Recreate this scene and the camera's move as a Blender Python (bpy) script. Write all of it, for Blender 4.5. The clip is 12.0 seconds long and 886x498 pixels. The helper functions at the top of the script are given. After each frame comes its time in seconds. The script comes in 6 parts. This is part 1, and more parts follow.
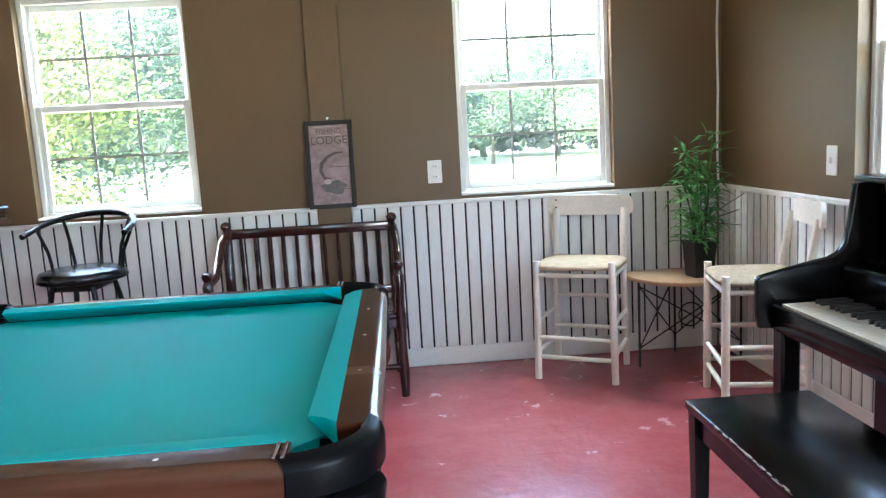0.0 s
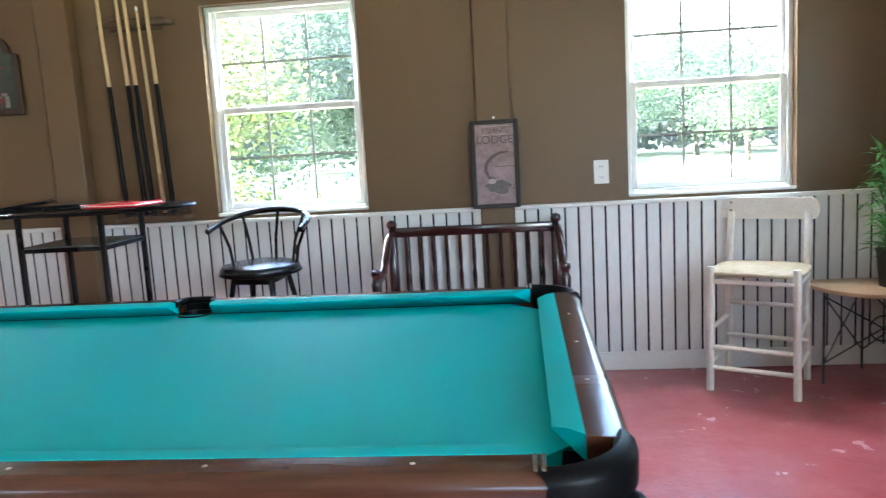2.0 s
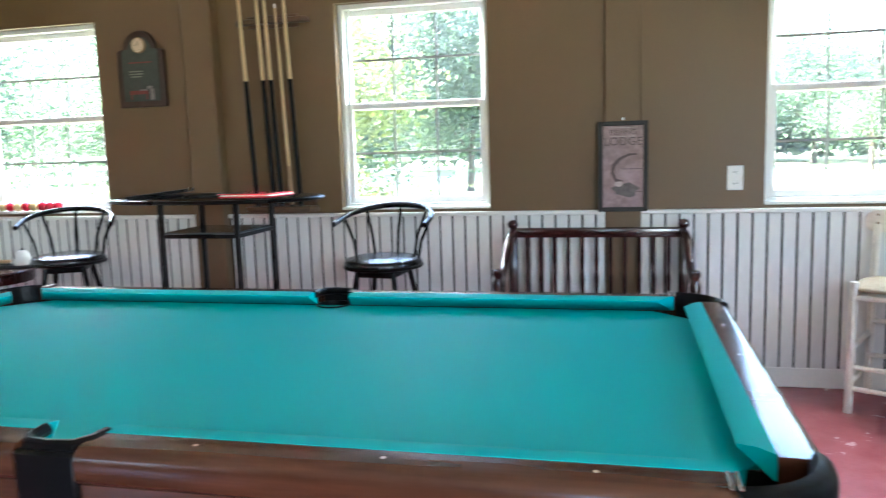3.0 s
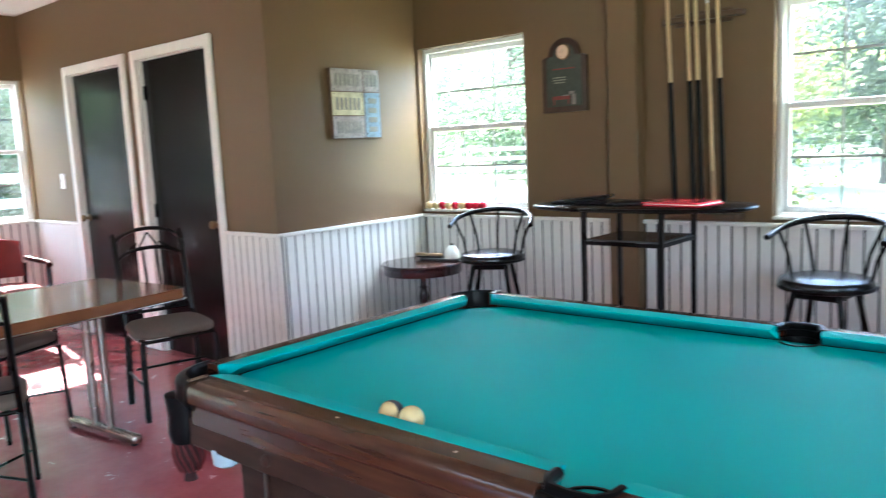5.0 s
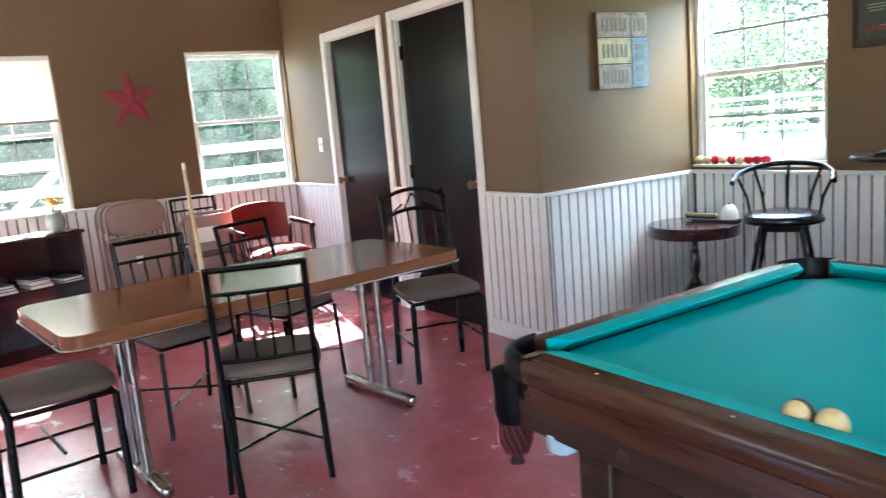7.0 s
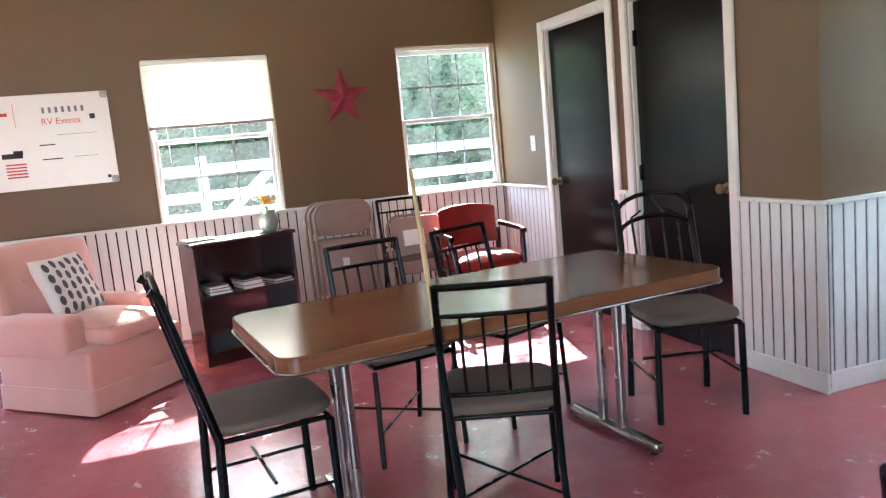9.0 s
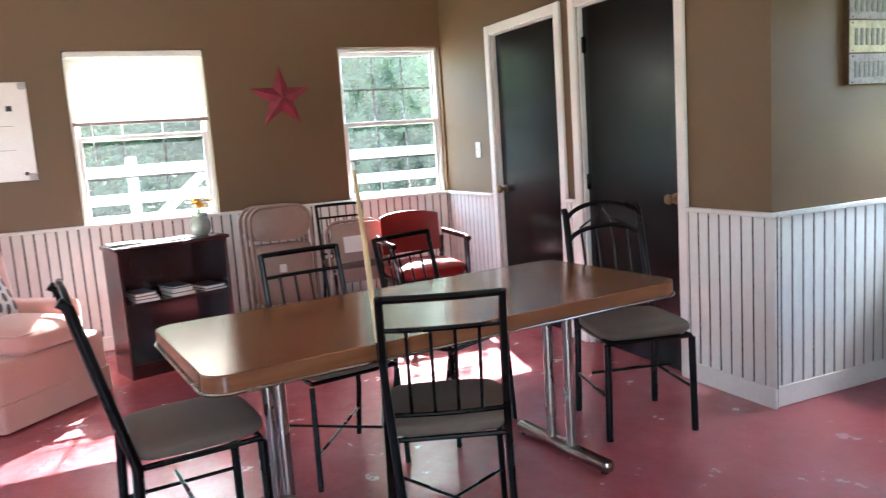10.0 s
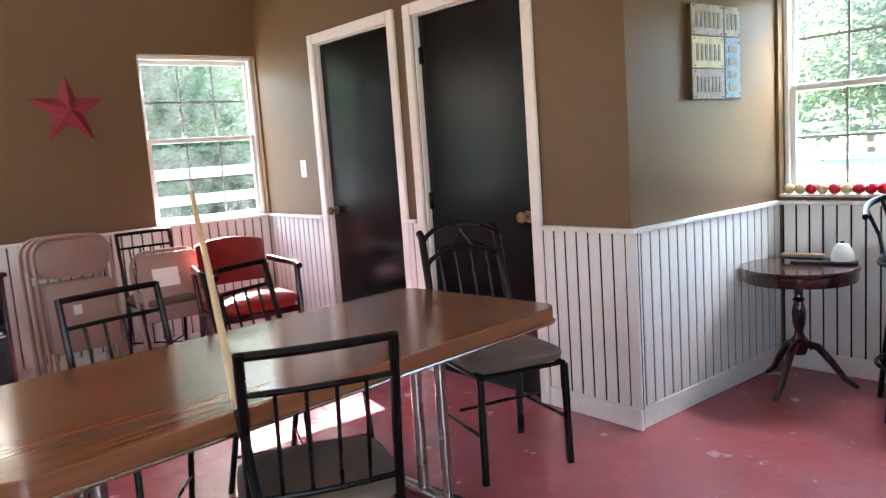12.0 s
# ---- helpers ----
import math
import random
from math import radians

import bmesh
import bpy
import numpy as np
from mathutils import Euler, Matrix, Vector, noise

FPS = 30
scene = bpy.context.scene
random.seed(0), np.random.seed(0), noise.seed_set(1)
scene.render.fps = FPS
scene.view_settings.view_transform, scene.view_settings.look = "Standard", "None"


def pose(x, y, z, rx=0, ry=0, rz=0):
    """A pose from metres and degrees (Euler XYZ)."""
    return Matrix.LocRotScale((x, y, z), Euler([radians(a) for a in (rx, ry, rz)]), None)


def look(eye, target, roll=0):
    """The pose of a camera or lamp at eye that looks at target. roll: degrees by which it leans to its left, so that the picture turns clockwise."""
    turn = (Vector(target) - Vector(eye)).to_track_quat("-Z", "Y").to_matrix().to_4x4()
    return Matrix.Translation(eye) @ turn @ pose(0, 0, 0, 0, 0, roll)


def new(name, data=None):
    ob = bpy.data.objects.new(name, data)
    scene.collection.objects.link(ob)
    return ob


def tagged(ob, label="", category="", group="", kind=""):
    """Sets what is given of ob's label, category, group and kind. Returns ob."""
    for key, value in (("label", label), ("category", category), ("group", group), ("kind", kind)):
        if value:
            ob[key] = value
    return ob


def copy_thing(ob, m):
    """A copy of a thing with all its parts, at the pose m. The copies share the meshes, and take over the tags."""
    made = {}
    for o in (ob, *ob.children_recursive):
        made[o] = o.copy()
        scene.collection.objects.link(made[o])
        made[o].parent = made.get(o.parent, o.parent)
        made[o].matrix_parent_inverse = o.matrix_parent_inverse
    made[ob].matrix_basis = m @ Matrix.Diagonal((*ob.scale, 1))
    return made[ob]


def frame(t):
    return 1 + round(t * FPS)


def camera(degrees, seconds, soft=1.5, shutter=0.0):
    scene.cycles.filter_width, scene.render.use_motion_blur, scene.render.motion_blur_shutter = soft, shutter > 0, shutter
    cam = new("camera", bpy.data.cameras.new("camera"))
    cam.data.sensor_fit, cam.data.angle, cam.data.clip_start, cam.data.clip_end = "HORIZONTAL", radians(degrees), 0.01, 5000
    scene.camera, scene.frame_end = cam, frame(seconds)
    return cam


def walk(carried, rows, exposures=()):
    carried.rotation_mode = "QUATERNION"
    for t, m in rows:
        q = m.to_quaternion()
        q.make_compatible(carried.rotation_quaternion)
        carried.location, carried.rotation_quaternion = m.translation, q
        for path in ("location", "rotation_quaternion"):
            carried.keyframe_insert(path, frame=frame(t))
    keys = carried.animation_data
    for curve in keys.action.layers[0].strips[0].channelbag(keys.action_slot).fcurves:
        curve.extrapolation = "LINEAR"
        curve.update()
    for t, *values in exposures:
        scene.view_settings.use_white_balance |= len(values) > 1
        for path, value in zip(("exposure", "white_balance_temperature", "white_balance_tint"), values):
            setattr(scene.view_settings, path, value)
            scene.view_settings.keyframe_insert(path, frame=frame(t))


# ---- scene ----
cam = camera(60.6, 12.0, 1.1, 0.5)
EXPOSURE = 4.57
PATH = [
    (0, (-0.055, 0.384, 1.243), (0.061, 2.359, 0.951), -3.2),
    (0.5, (-0.08, 0.398, 1.235), (-0.03, 2.376, 0.94), -2.9),
    (1, (-0.131, 0.413, 1.243), (-0.172, 2.39, 0.946), -2.9),
    (1.5, (-0.188, 0.417, 1.252), (-0.316, 2.39, 0.954), -3.3),
    (2, (-0.254, 0.427, 1.258), (-0.466, 2.396, 0.981), -3.3),
    (2.5, (-0.316, 0.421, 1.26), (-0.624, 2.379, 0.994), -2.5),
    (2.7, (-0.342, 0.432, 1.258), (-0.703, 2.381, 0.993), -2.2),
    (4.3, (-0.595,0.346,1.353), (-1.6,2.053,1.077), -1.8),
    (4.5, (-0.597,0.362,1.37), (-1.694,2.013,1.101), -2.1),
    (5, (-0.683,0.426,1.366), (-1.977,1.928,1.102), -2.7),
    (5.5, (-0.769,0.441,1.356), (-2.194,1.814,1.063), -2.7),
    (6, (-0.871,0.431,1.355), (-2.397,1.685,1.037), -2.5),
    (6.5, (-0.985,0.393,1.356), (-2.569,1.567,1.023), -3.3),
    (7, (-1.105,0.362,1.357), (-2.754,1.444,1.024), -4.9),
    (7.5, (-1.221,0.335,1.356), (-2.933,1.311,1.013), -4.7),
    (7.7, (-1.251,0.317,1.369), (-2.987,1.247,1.018), -4.5),
    (9.3, (-1.738,0.413,1.336), (-3.611,1.057,1.057), -5.4),
    (9.5, (-1.755,0.42,1.333), (-3.615,1.101,1.055), -5.1),
    (10, (-1.844,0.435,1.325), (-3.652,1.245,1.044), -3.9),
    (10.5, (-1.97,0.433,1.318), (-3.704,1.392,1.048), -3.4),
    (11, (-2.077,0.42,1.33), (-3.746,1.488,1.056), -3.7),
    (11.5, (-2.187,0.428,1.325), (-3.784,1.598,1.042), -3.9),
    (12, (-2.292,0.457,1.315), (-3.831,1.707,1.052), -4.1),
]
walk(cam, [(t, look(eye, target, roll)) for t, eye, target, roll in PATH], [(0.0, EXPOSURE, 5750, 10), (6.0, EXPOSURE, 5650, 8), (9.3, EXPOSURE - 0.17, 5650, 8), (12.0, EXPOSURE - 0.14, 5950, 15)])

# ---- world and sun ----
FILL_WATTS = 1.1
SUN_WAY = Vector((2.38, -0.54, -2.05)).normalized()
world = bpy.data.worlds.new("sky")
scene.world = world
world.use_nodes = True
wn = world.node_tree
sky = wn.nodes.new("ShaderNodeTexSky")
sky.sky_type, sky.sun_disc = "NISHITA", False
sky.sun_elevation = math.asin(-SUN_WAY.z)
sky.sun_rotation = math.atan2(-SUN_WAY.x, -SUN_WAY.y)
sky.air_density, sky.dust_density = 1.0, 2.0
wn.nodes["Background"].inputs["Strength"].default_value = 0.15
wn.links.new(sky.outputs["Color"], wn.nodes["Background"].inputs["Color"])
sun = new("sun", bpy.data.lights.new("sun", "SUN"))
sun.data.energy, sun.data.angle, sun.data.color = 5.0, radians(0.5), (1.0, 0.95, 0.86)
sun.rotation_euler = SUN_WAY.to_track_quat("-Z", "Y").to_euler()


# added daylight fill in unseen openings behind the camera, the south pair aimed up
for x in (-4.6, -0.2):
    south_fill = new("sky_fill", bpy.data.lights.new("sky_fill", "AREA"))
    south_fill.data.shape, south_fill.data.size, south_fill.data.size_y, south_fill.data.energy, south_fill.data.color = "RECTANGLE", 0.98, 0.50, FILL_WATTS, (0.95, 0.98, 1.0)
    south_fill.matrix_basis = look((x, -3.34, 1.15), (x, -2.98, 3.00))
east_fill = new("sky_fill", bpy.data.lights.new("sky_fill", "AREA"))
east_fill.data.shape, east_fill.data.size, east_fill.data.size_y, east_fill.data.energy, east_fill.data.color = "RECTANGLE", 2.0, 1.5, 6.0, (0.97, 1.0, 0.92)
east_fill.matrix_basis = look((1.80, -1.25, 1.30), (0.2, -0.65, 1.05))


# added fill lamps for high sky, hidden outside heads of the windows in view
for x, watts in ((-3.75, 5.0), (-1.50, 4.8), (0.72, 3.6)):
    head_fill = new("sky_fill", bpy.data.lights.new("sky_fill", "AREA"))
    head_fill.data.shape, head_fill.data.size, head_fill.data.size_y, head_fill.data.energy, head_fill.data.color = "RECTANGLE", 0.84, 0.40, watts, (0.93, 1.0, 0.97)
    head_fill.matrix_basis = look((x, 4.86, 2.42), (x - 0.25, 3.0, 0.3))
side_fill = new("sky_fill", bpy.data.lights.new("sky_fill", "AREA"))
side_fill.data.shape, side_fill.data.size, side_fill.data.size_y, side_fill.data.energy, side_fill.data.color = "RECTANGLE", 0.84, 0.40, 2.4, (0.94, 1.0, 0.93)
side_fill.matrix_basis = look((2.14, 2.80, 2.36), (-1.0, 2.9, 0.9))


# ---- materials ----
def surface(name, base, rough=0.5, metal=0.0, vary=0.15, scale=3.0, fine=60.0, bump=0.05, tint=None, blotch=0.0,
            stretch=(1, 1, 1), sheen=0.0, coat=0.0, piece=0.0, depth=0.01, rvar=0.1):
    """A procedural surface: broad patches and fine grain in colour, gloss and relief."""
    m = bpy.data.materials.new(name)
    m.use_nodes = True
    t = m.node_tree
    n, l = t.nodes, t.links
    b = n["Principled BSDF"]
    co = n.new("ShaderNodeTexCoord")
    mp = n.new("ShaderNodeMapping")
    mp.inputs["Scale"].default_value = stretch
    l.new(co.outputs["Object"], mp.inputs["Vector"])
    big, small = n.new("ShaderNodeTexNoise"), n.new("ShaderNodeTexNoise")
    for tex, sc, det in ((big, scale, 4), (small, fine, 5)):
        tex.inputs["Scale"].default_value, tex.inputs["Detail"].default_value = sc, det
        l.new(mp.outputs["Vector"], tex.inputs["Vector"])
    add = n.new("ShaderNodeMath")
    add.operation = "ADD"
    l.new(big.outputs["Fac"], add.inputs[0])
    l.new(small.outputs["Fac"], add.inputs[1])
    last = add.outputs[0]
    if piece:
        info = n.new("ShaderNodeObjectInfo")
        ma = n.new("ShaderNodeMath")
        ma.operation, ma.inputs[1].default_value = "MULTIPLY_ADD", piece
        l.new(info.outputs["Random"], ma.inputs[0])
        l.new(last, ma.inputs[2])
        last = ma.outputs[0]
    ramp = n.new("ShaderNodeMapRange")
    ramp.inputs["From Min"].default_value, ramp.inputs["From Max"].default_value = 0.65, 1.35
    l.new(last, ramp.inputs["Value"])
    mix = n.new("ShaderNodeMix")
    mix.data_type = "RGBA"
    other = tint or [c * (1 - 2 * vary) for c in base]
    mix.inputs["A"].default_value = (*other, 1)
    mix.inputs["B"].default_value = (*[min(1, c * (1 + vary * 0.6)) for c in base], 1)
    l.new(ramp.outputs["Result"], mix.inputs["Factor"])
    l.new(mix.outputs["Result"], b.inputs["Base Color"])
    rr = n.new("ShaderNodeMapRange")
    rr.inputs["To Min"].default_value, rr.inputs["To Max"].default_value = max(0.03, rough - rvar), min(1, rough + rvar)
    l.new(big.outputs["Fac"], rr.inputs["Value"])
    l.new(rr.outputs["Result"], b.inputs["Roughness"])
    b.inputs["Metallic"].default_value = metal
    if sheen:
        b.inputs["Sheen Weight"].default_value = sheen
    if coat:
        b.inputs["Coat Weight"].default_value, b.inputs["Coat Roughness"].default_value = coat, 0.12
    if bump:
        bp = n.new("ShaderNodeBump")
        bp.inputs["Strength"].default_value, bp.inputs["Distance"].default_value = bump, depth
        l.new(small.outputs["Fac"], bp.inputs["Height"])
        l.new(bp.outputs["Normal"], b.inputs["Normal"])
    return m


M_WALL = surface("tan_wall_paint", (0.143, 0.084, 0.036), 0.44, vary=0.07, scale=1.2, fine=180, bump=0.12, depth=0.004)
M_WHITE = surface("white_board_paint", (0.74, 0.73, 0.70), 0.45, vary=0.06, scale=4, fine=50, bump=0.08, stretch=(1, 1, 0.25), piece=0.25, depth=0.004)
M_TRIM = surface("white_trim_paint", (0.78, 0.76, 0.72), 0.38, vary=0.04, scale=3, fine=40, bump=0.06, depth=0.004)
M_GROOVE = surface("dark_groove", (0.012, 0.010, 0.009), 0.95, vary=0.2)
M_CEIL = surface("white_ceiling", (0.72, 0.68, 0.64), 0.8, vary=0.05, scale=2, fine=120, bump=0.3, depth=0.004)
# white muntins seen against the light: their shade is put into this grey
M_GRIDSHADE = surface("window_grid", (0.30, 0.30, 0.28), 0.4, vary=0.05, bump=0)
M_VINYL = surface("window_vinyl", (0.76, 0.76, 0.74), 0.35, vary=0.03, bump=0.02)
M_CLOTH = surface("teal_cloth", (0.002, 0.410, 0.430), 0.68, vary=0.06, scale=2.5, fine=900, bump=0.12, depth=0.001)
M_CLOTH.node_tree.nodes["Principled BSDF"].inputs["Specular IOR Level"].default_value = 0.26
M_RAILWOOD = surface("rail_wood", (0.085, 0.030, 0.015), 0.24, vary=0.35, scale=4, fine=45, bump=0.05, stretch=(0.10, 1, 1), coat=0.35, depth=0.002)
M_RAILWOOD.node_tree.nodes["Principled BSDF"].inputs["Specular IOR Level"].default_value = 0.32
M_CABWOOD = surface("cabinet_wood", (0.056, 0.026, 0.018), 0.50, vary=0.3, scale=4, fine=40, bump=0.08, stretch=(0.15, 1, 1), depth=0.003)
M_LEATHER = surface("black_leather", (0.005, 0.005, 0.0055), 0.34, vary=0.25, fine=220, bump=0.15, depth=0.002)
M_TABLETOP = surface("walnut_laminate", (0.220, 0.084, 0.038), 0.17, vary=0.17, scale=2.6, fine=40, bump=0, stretch=(1, 0.06, 1), rvar=0.02, coat=0.25)
M_CHROME = surface("chrome", (0.42, 0.36, 0.31), 0.26, metal=1, vary=0.12, bump=0)
M_SEATBLACK = surface("black_vinyl_seat", (0.006, 0.006, 0.0065), 0.24, vary=0.2, fine=160, bump=0.06, depth=0.002)
M_BLACKMETAL = surface("black_metal", (0.004, 0.0035, 0.0035), 0.28, vary=0.2, fine=120, bump=0.06, depth=0.002)
M_BLACKLACQ = surface("black_lacquer", (0.003, 0.003, 0.0035), 0.22, vary=0.25, scale=5, fine=60, bump=0.05, coat=0.1, depth=0.002)
M_SEATGREY = surface("taupe_upholstery", (0.140, 0.098, 0.074), 0.9, vary=0.12, fine=320, bump=0.25, depth=0.002)
M_DARKDOOR = surface("black_door_paint", (0.0035, 0.003, 0.0035), 0.24, vary=0.3, scale=1.6, fine=14, bump=0.10, stretch=(1, 1, 0.35), depth=0.004)
M_BRASS = surface("worn_brass", (0.27, 0.185, 0.105), 0.34, metal=1, vary=0.15, bump=0)
M_MAHOG = surface("mahogany", (0.038, 0.009, 0.008), 0.18, vary=0.3, scale=5, fine=40, bump=0.05, stretch=(1, 1, 0.2), coat=0.5, depth=0.002)
M_CREAMPAINT = surface("cream_paint", (0.80, 0.74, 0.65), 0.45, vary=0.08, scale=8, fine=60, bump=0.08, depth=0.002)
M_RUSH = surface("rush_weave", (0.50, 0.40, 0.27), 0.8, vary=0.25, scale=20, fine=160, bump=0.5, stretch=(1, 6, 1), depth=0.004)
M_LIGHTWOOD = surface("light_wood", (0.42, 0.27, 0.15), 0.45, vary=0.15, scale=4, fine=30, bump=0.05, stretch=(0.2, 1, 1), depth=0.002)
M_MAPLE = surface("maple_shaft", (0.62, 0.45, 0.24), 0.35, vary=0.1, scale=6, fine=40, bump=0, stretch=(1, 1, 0.2))
M_PINK = surface("pink_upholstery", (0.62, 0.310, 0.245), 0.9, vary=0.07, scale=5, fine=380, bump=0.3, sheen=0.4, depth=0.002)
M_RED = surface("red_vinyl", (0.230, 0.013, 0.009), 0.42, vary=0.15, scale=8, fine=200, bump=0.1, depth=0.002)
M_BEIGE = surface("beige_enamel", (0.31, 0.205, 0.165), 0.4, vary=0.1, scale=5, fine=90, bump=0.08, depth=0.002)
M_STAR = surface("red_star_tin", (0.26, 0.018, 0.040), 0.42, vary=0.25, scale=12, fine=90, bump=0.1, depth=0.002)
M_PAPER = surface("paper", (0.78, 0.76, 0.72), 0.8, vary=0.05, bump=0.02)
M_BOARD = surface("whiteboard_enamel", (0.80, 0.79, 0.78), 0.22, vary=0.03, bump=0)
M_GREENLEAF = surface("bamboo_leaf", (0.090, 0.290, 0.055), 0.5, vary=0.3, scale=30, fine=90, bump=0.05)
for m, v in ((M_TABLETOP, 0.42), (M_RED, 0.25), (M_CABWOOD, 0.25), (M_LEATHER, 0.10), (M_BLACKMETAL, 0.22), (M_DARKDOOR, 0.22), (M_BLACKLACQ, 0.26)):
    m.node_tree.nodes["Principled BSDF"].inputs["Specular IOR Level"].default_value = v
M_POT = surface("black_pot", (0.012, 0.012, 0.013), 0.35, vary=0.2, bump=0.04)
M_IRON = surface("wrought_iron", (0.020, 0.017, 0.015), 0.55, vary=0.3, fine=200, bump=0.2, depth=0.002)
M_PLASTICW = surface("white_plastic", (0.80, 0.79, 0.76), 0.35, vary=0.03, bump=0)
M_BALLC = surface("cream_ball", (0.66, 0.49, 0.24), 0.12, vary=0.05, bump=0)
M_BALLR = surface("red_ball", (0.58, 0.016, 0.035), 0.12, vary=0.05, bump=0)
M_INK = surface("black_ink", (0.03, 0.03, 0.035), 0.6, vary=0.1, bump=0)
M_REDINK = surface("red_ink", (0.60, 0.06, 0.05), 0.6, vary=0.1, bump=0)


def leaves(name, base, light, vary, scale, fine):
    """Leaf surface that lets some light through."""
    m = surface(name, base, 0.55, vary=vary, scale=scale, fine=fine, bump=0)
    n, l = m.node_tree.nodes, m.node_tree.links
    tr = n.new("ShaderNodeBsdfTranslucent")
    tr.inputs["Color"].default_value = (*light, 1)
    mx = n.new("ShaderNodeMixShader")
    mx.inputs["Fac"].default_value = 0.5
    l.new(n["Principled BSDF"].outputs["BSDF"], mx.inputs[1])
    l.new(tr.outputs["BSDF"], mx.inputs[2])
    l.new(mx.outputs["Shader"], n["Material Output"].inputs["Surface"])
    return m


M_BARK = surface("bark", (0.12, 0.09, 0.065), 0.9, vary=0.3, scale=6, fine=40, bump=0.6, stretch=(1, 1, 0.25), depth=0.02)
M_LEAFA = leaves("oak_leaves", (0.062, 0.088, 0.048), (0.130, 0.210, 0.100), 0.35, 0.7, 5)
M_LEAFB = leaves("shrub_leaves", (0.085, 0.100, 0.026), (0.140, 0.170, 0.040), 0.3, 1.5, 9)
M_WOODS = leaves("far_woods_leaves", (0.085, 0.105, 0.085), (0.120, 0.165, 0.115), 0.4, 0.4, 3)
M_GRASS = surface("lawn", (0.260, 0.300, 0.130), 0.9, vary=0.2, scale=0.15, fine=6, bump=0.4, tint=(0.36, 0.37, 0.22), depth=0.05)
M_FENCE = surface("white_fence_paint", (0.80, 0.79, 0.76), 0.5, vary=0.06, fine=30, bump=0.05)


def floor_material():
    """Red painted concrete, worn through and scuffed in patches, with a soft gloss."""
    m = bpy.data.materials.new("red_painted_concrete")
    m.use_nodes = True
    t = m.node_tree
    n, l = t.nodes, t.links
    b = n["Principled BSDF"]
    co = n.new("ShaderNodeTexCoord")
    def noise_at(scale, detail=6, rough=0.55):
        x = n.new("ShaderNodeTexNoise")
        x.inputs["Scale"].default_value, x.inputs["Detail"].default_value, x.inputs["Roughness"].default_value = scale, detail, rough
        l.new(co.outputs["Object"], x.inputs["Vector"])
        return x.outputs["Fac"]
    def rng(src, a, c, lo=0.0, hi=1.0):
        r = n.new("ShaderNodeMapRange")
        for k, v in (("From Min", a), ("From Max", c), ("To Min", lo), ("To Max", hi)):
            r.inputs[k].default_value = v
        l.new(src, r.inputs["Value"])
        return r.outputs["Result"]
    def mix(fac, a, c):
        x = n.new("ShaderNodeMix")
        x.data_type = "RGBA"
        for k, v in (("A", a), ("B", c)):
            if isinstance(v, tuple):
                x.inputs[k].default_value = (*v, 1)
            else:
                l.new(v, x.inputs[k])
        l.new(fac, x.inputs["Factor"])
        return x.outputs["Result"]
    broad, mid, fine = noise_at(0.9), noise_at(5.5, 8, 0.65), noise_at(55, 4)
    c = mix(rng(broad, 0.35, 0.65), (0.270, 0.050, 0.058), (0.335, 0.080, 0.090))
    c = mix(rng(mid, 0.40, 0.90, 0, 0.36), c, (0.420, 0.170, 0.195))
    c = mix(rng(noise_at(17, 6, 0.7), 0.45, 0.78, 0, 0.24), c, (0.190, 0.036, 0.048))
    c = mix(rng(fine, 0.50, 0.80, 0, 0.15), c, (0.160, 0.026, 0.032))
    c = mix(rng(noise_at(1.7, 5, 0.5), 0.45, 0.85, 0, 0.22), c, (0.42, 0.19, 0.215))
    l.new(c, b.inputs["Base Color"])
    l.new(rng(mid, 0.25, 0.75, 0.15, 0.31), b.inputs["Roughness"])
    b.inputs["Specular IOR Level"].default_value = 0.75
    bp = n.new("ShaderNodeBump")
    bp.inputs["Strength"].default_value, bp.inputs["Distance"].default_value = 0.55, 0.006
    l.new(noise_at(15, 5), bp.inputs["Height"])
    l.new(bp.outputs["Normal"], b.inputs["Normal"])
    return m


def glass_material(name, haze):
    """Clear pane that scatters a little daylight: painted-in glare haze and a fine insect screen."""
    m = bpy.data.materials.new(name)
    m.use_nodes = True
    n, l = m.node_tree.nodes, m.node_tree.links
    b = n["Principled BSDF"]
    b.inputs["Base Color"].default_value = (0.97, 0.99, 0.98, 1)
    b.inputs["Roughness"].default_value, b.inputs["IOR"].default_value, b.inputs["Transmission Weight"].default_value = 0.0, 1.02, 1.0
    tr = n.new("ShaderNodeBsdfTranslucent")
    tr.inputs["Color"].default_value = (0.88, 0.92, 0.88, 1)
    co, haze_noise, rg = n.new("ShaderNodeTexCoord"), n.new("ShaderNodeTexNoise"), n.new("ShaderNodeMapRange")
    haze_noise.inputs["Scale"].default_value, haze_noise.inputs["Detail"].default_value = 2.2, 4
    l.new(co.outputs["Object"], haze_noise.inputs["Vector"])
    l.new(haze_noise.outputs["Fac"], rg.inputs["Value"])
    rg.inputs["To Min"].default_value, rg.inputs["To Max"].default_value = haze * 0.6, haze * 1.4
    mx = n.new("ShaderNodeMixShader")
    l.new(rg.outputs["Result"], mx.inputs["Fac"])
    l.new(b.outputs["BSDF"], mx.inputs[1])
    l.new(tr.outputs["BSDF"], mx.inputs[2])
    l.new(mx.outputs["Shader"], n["Material Output"].inputs["Surface"])
    return m


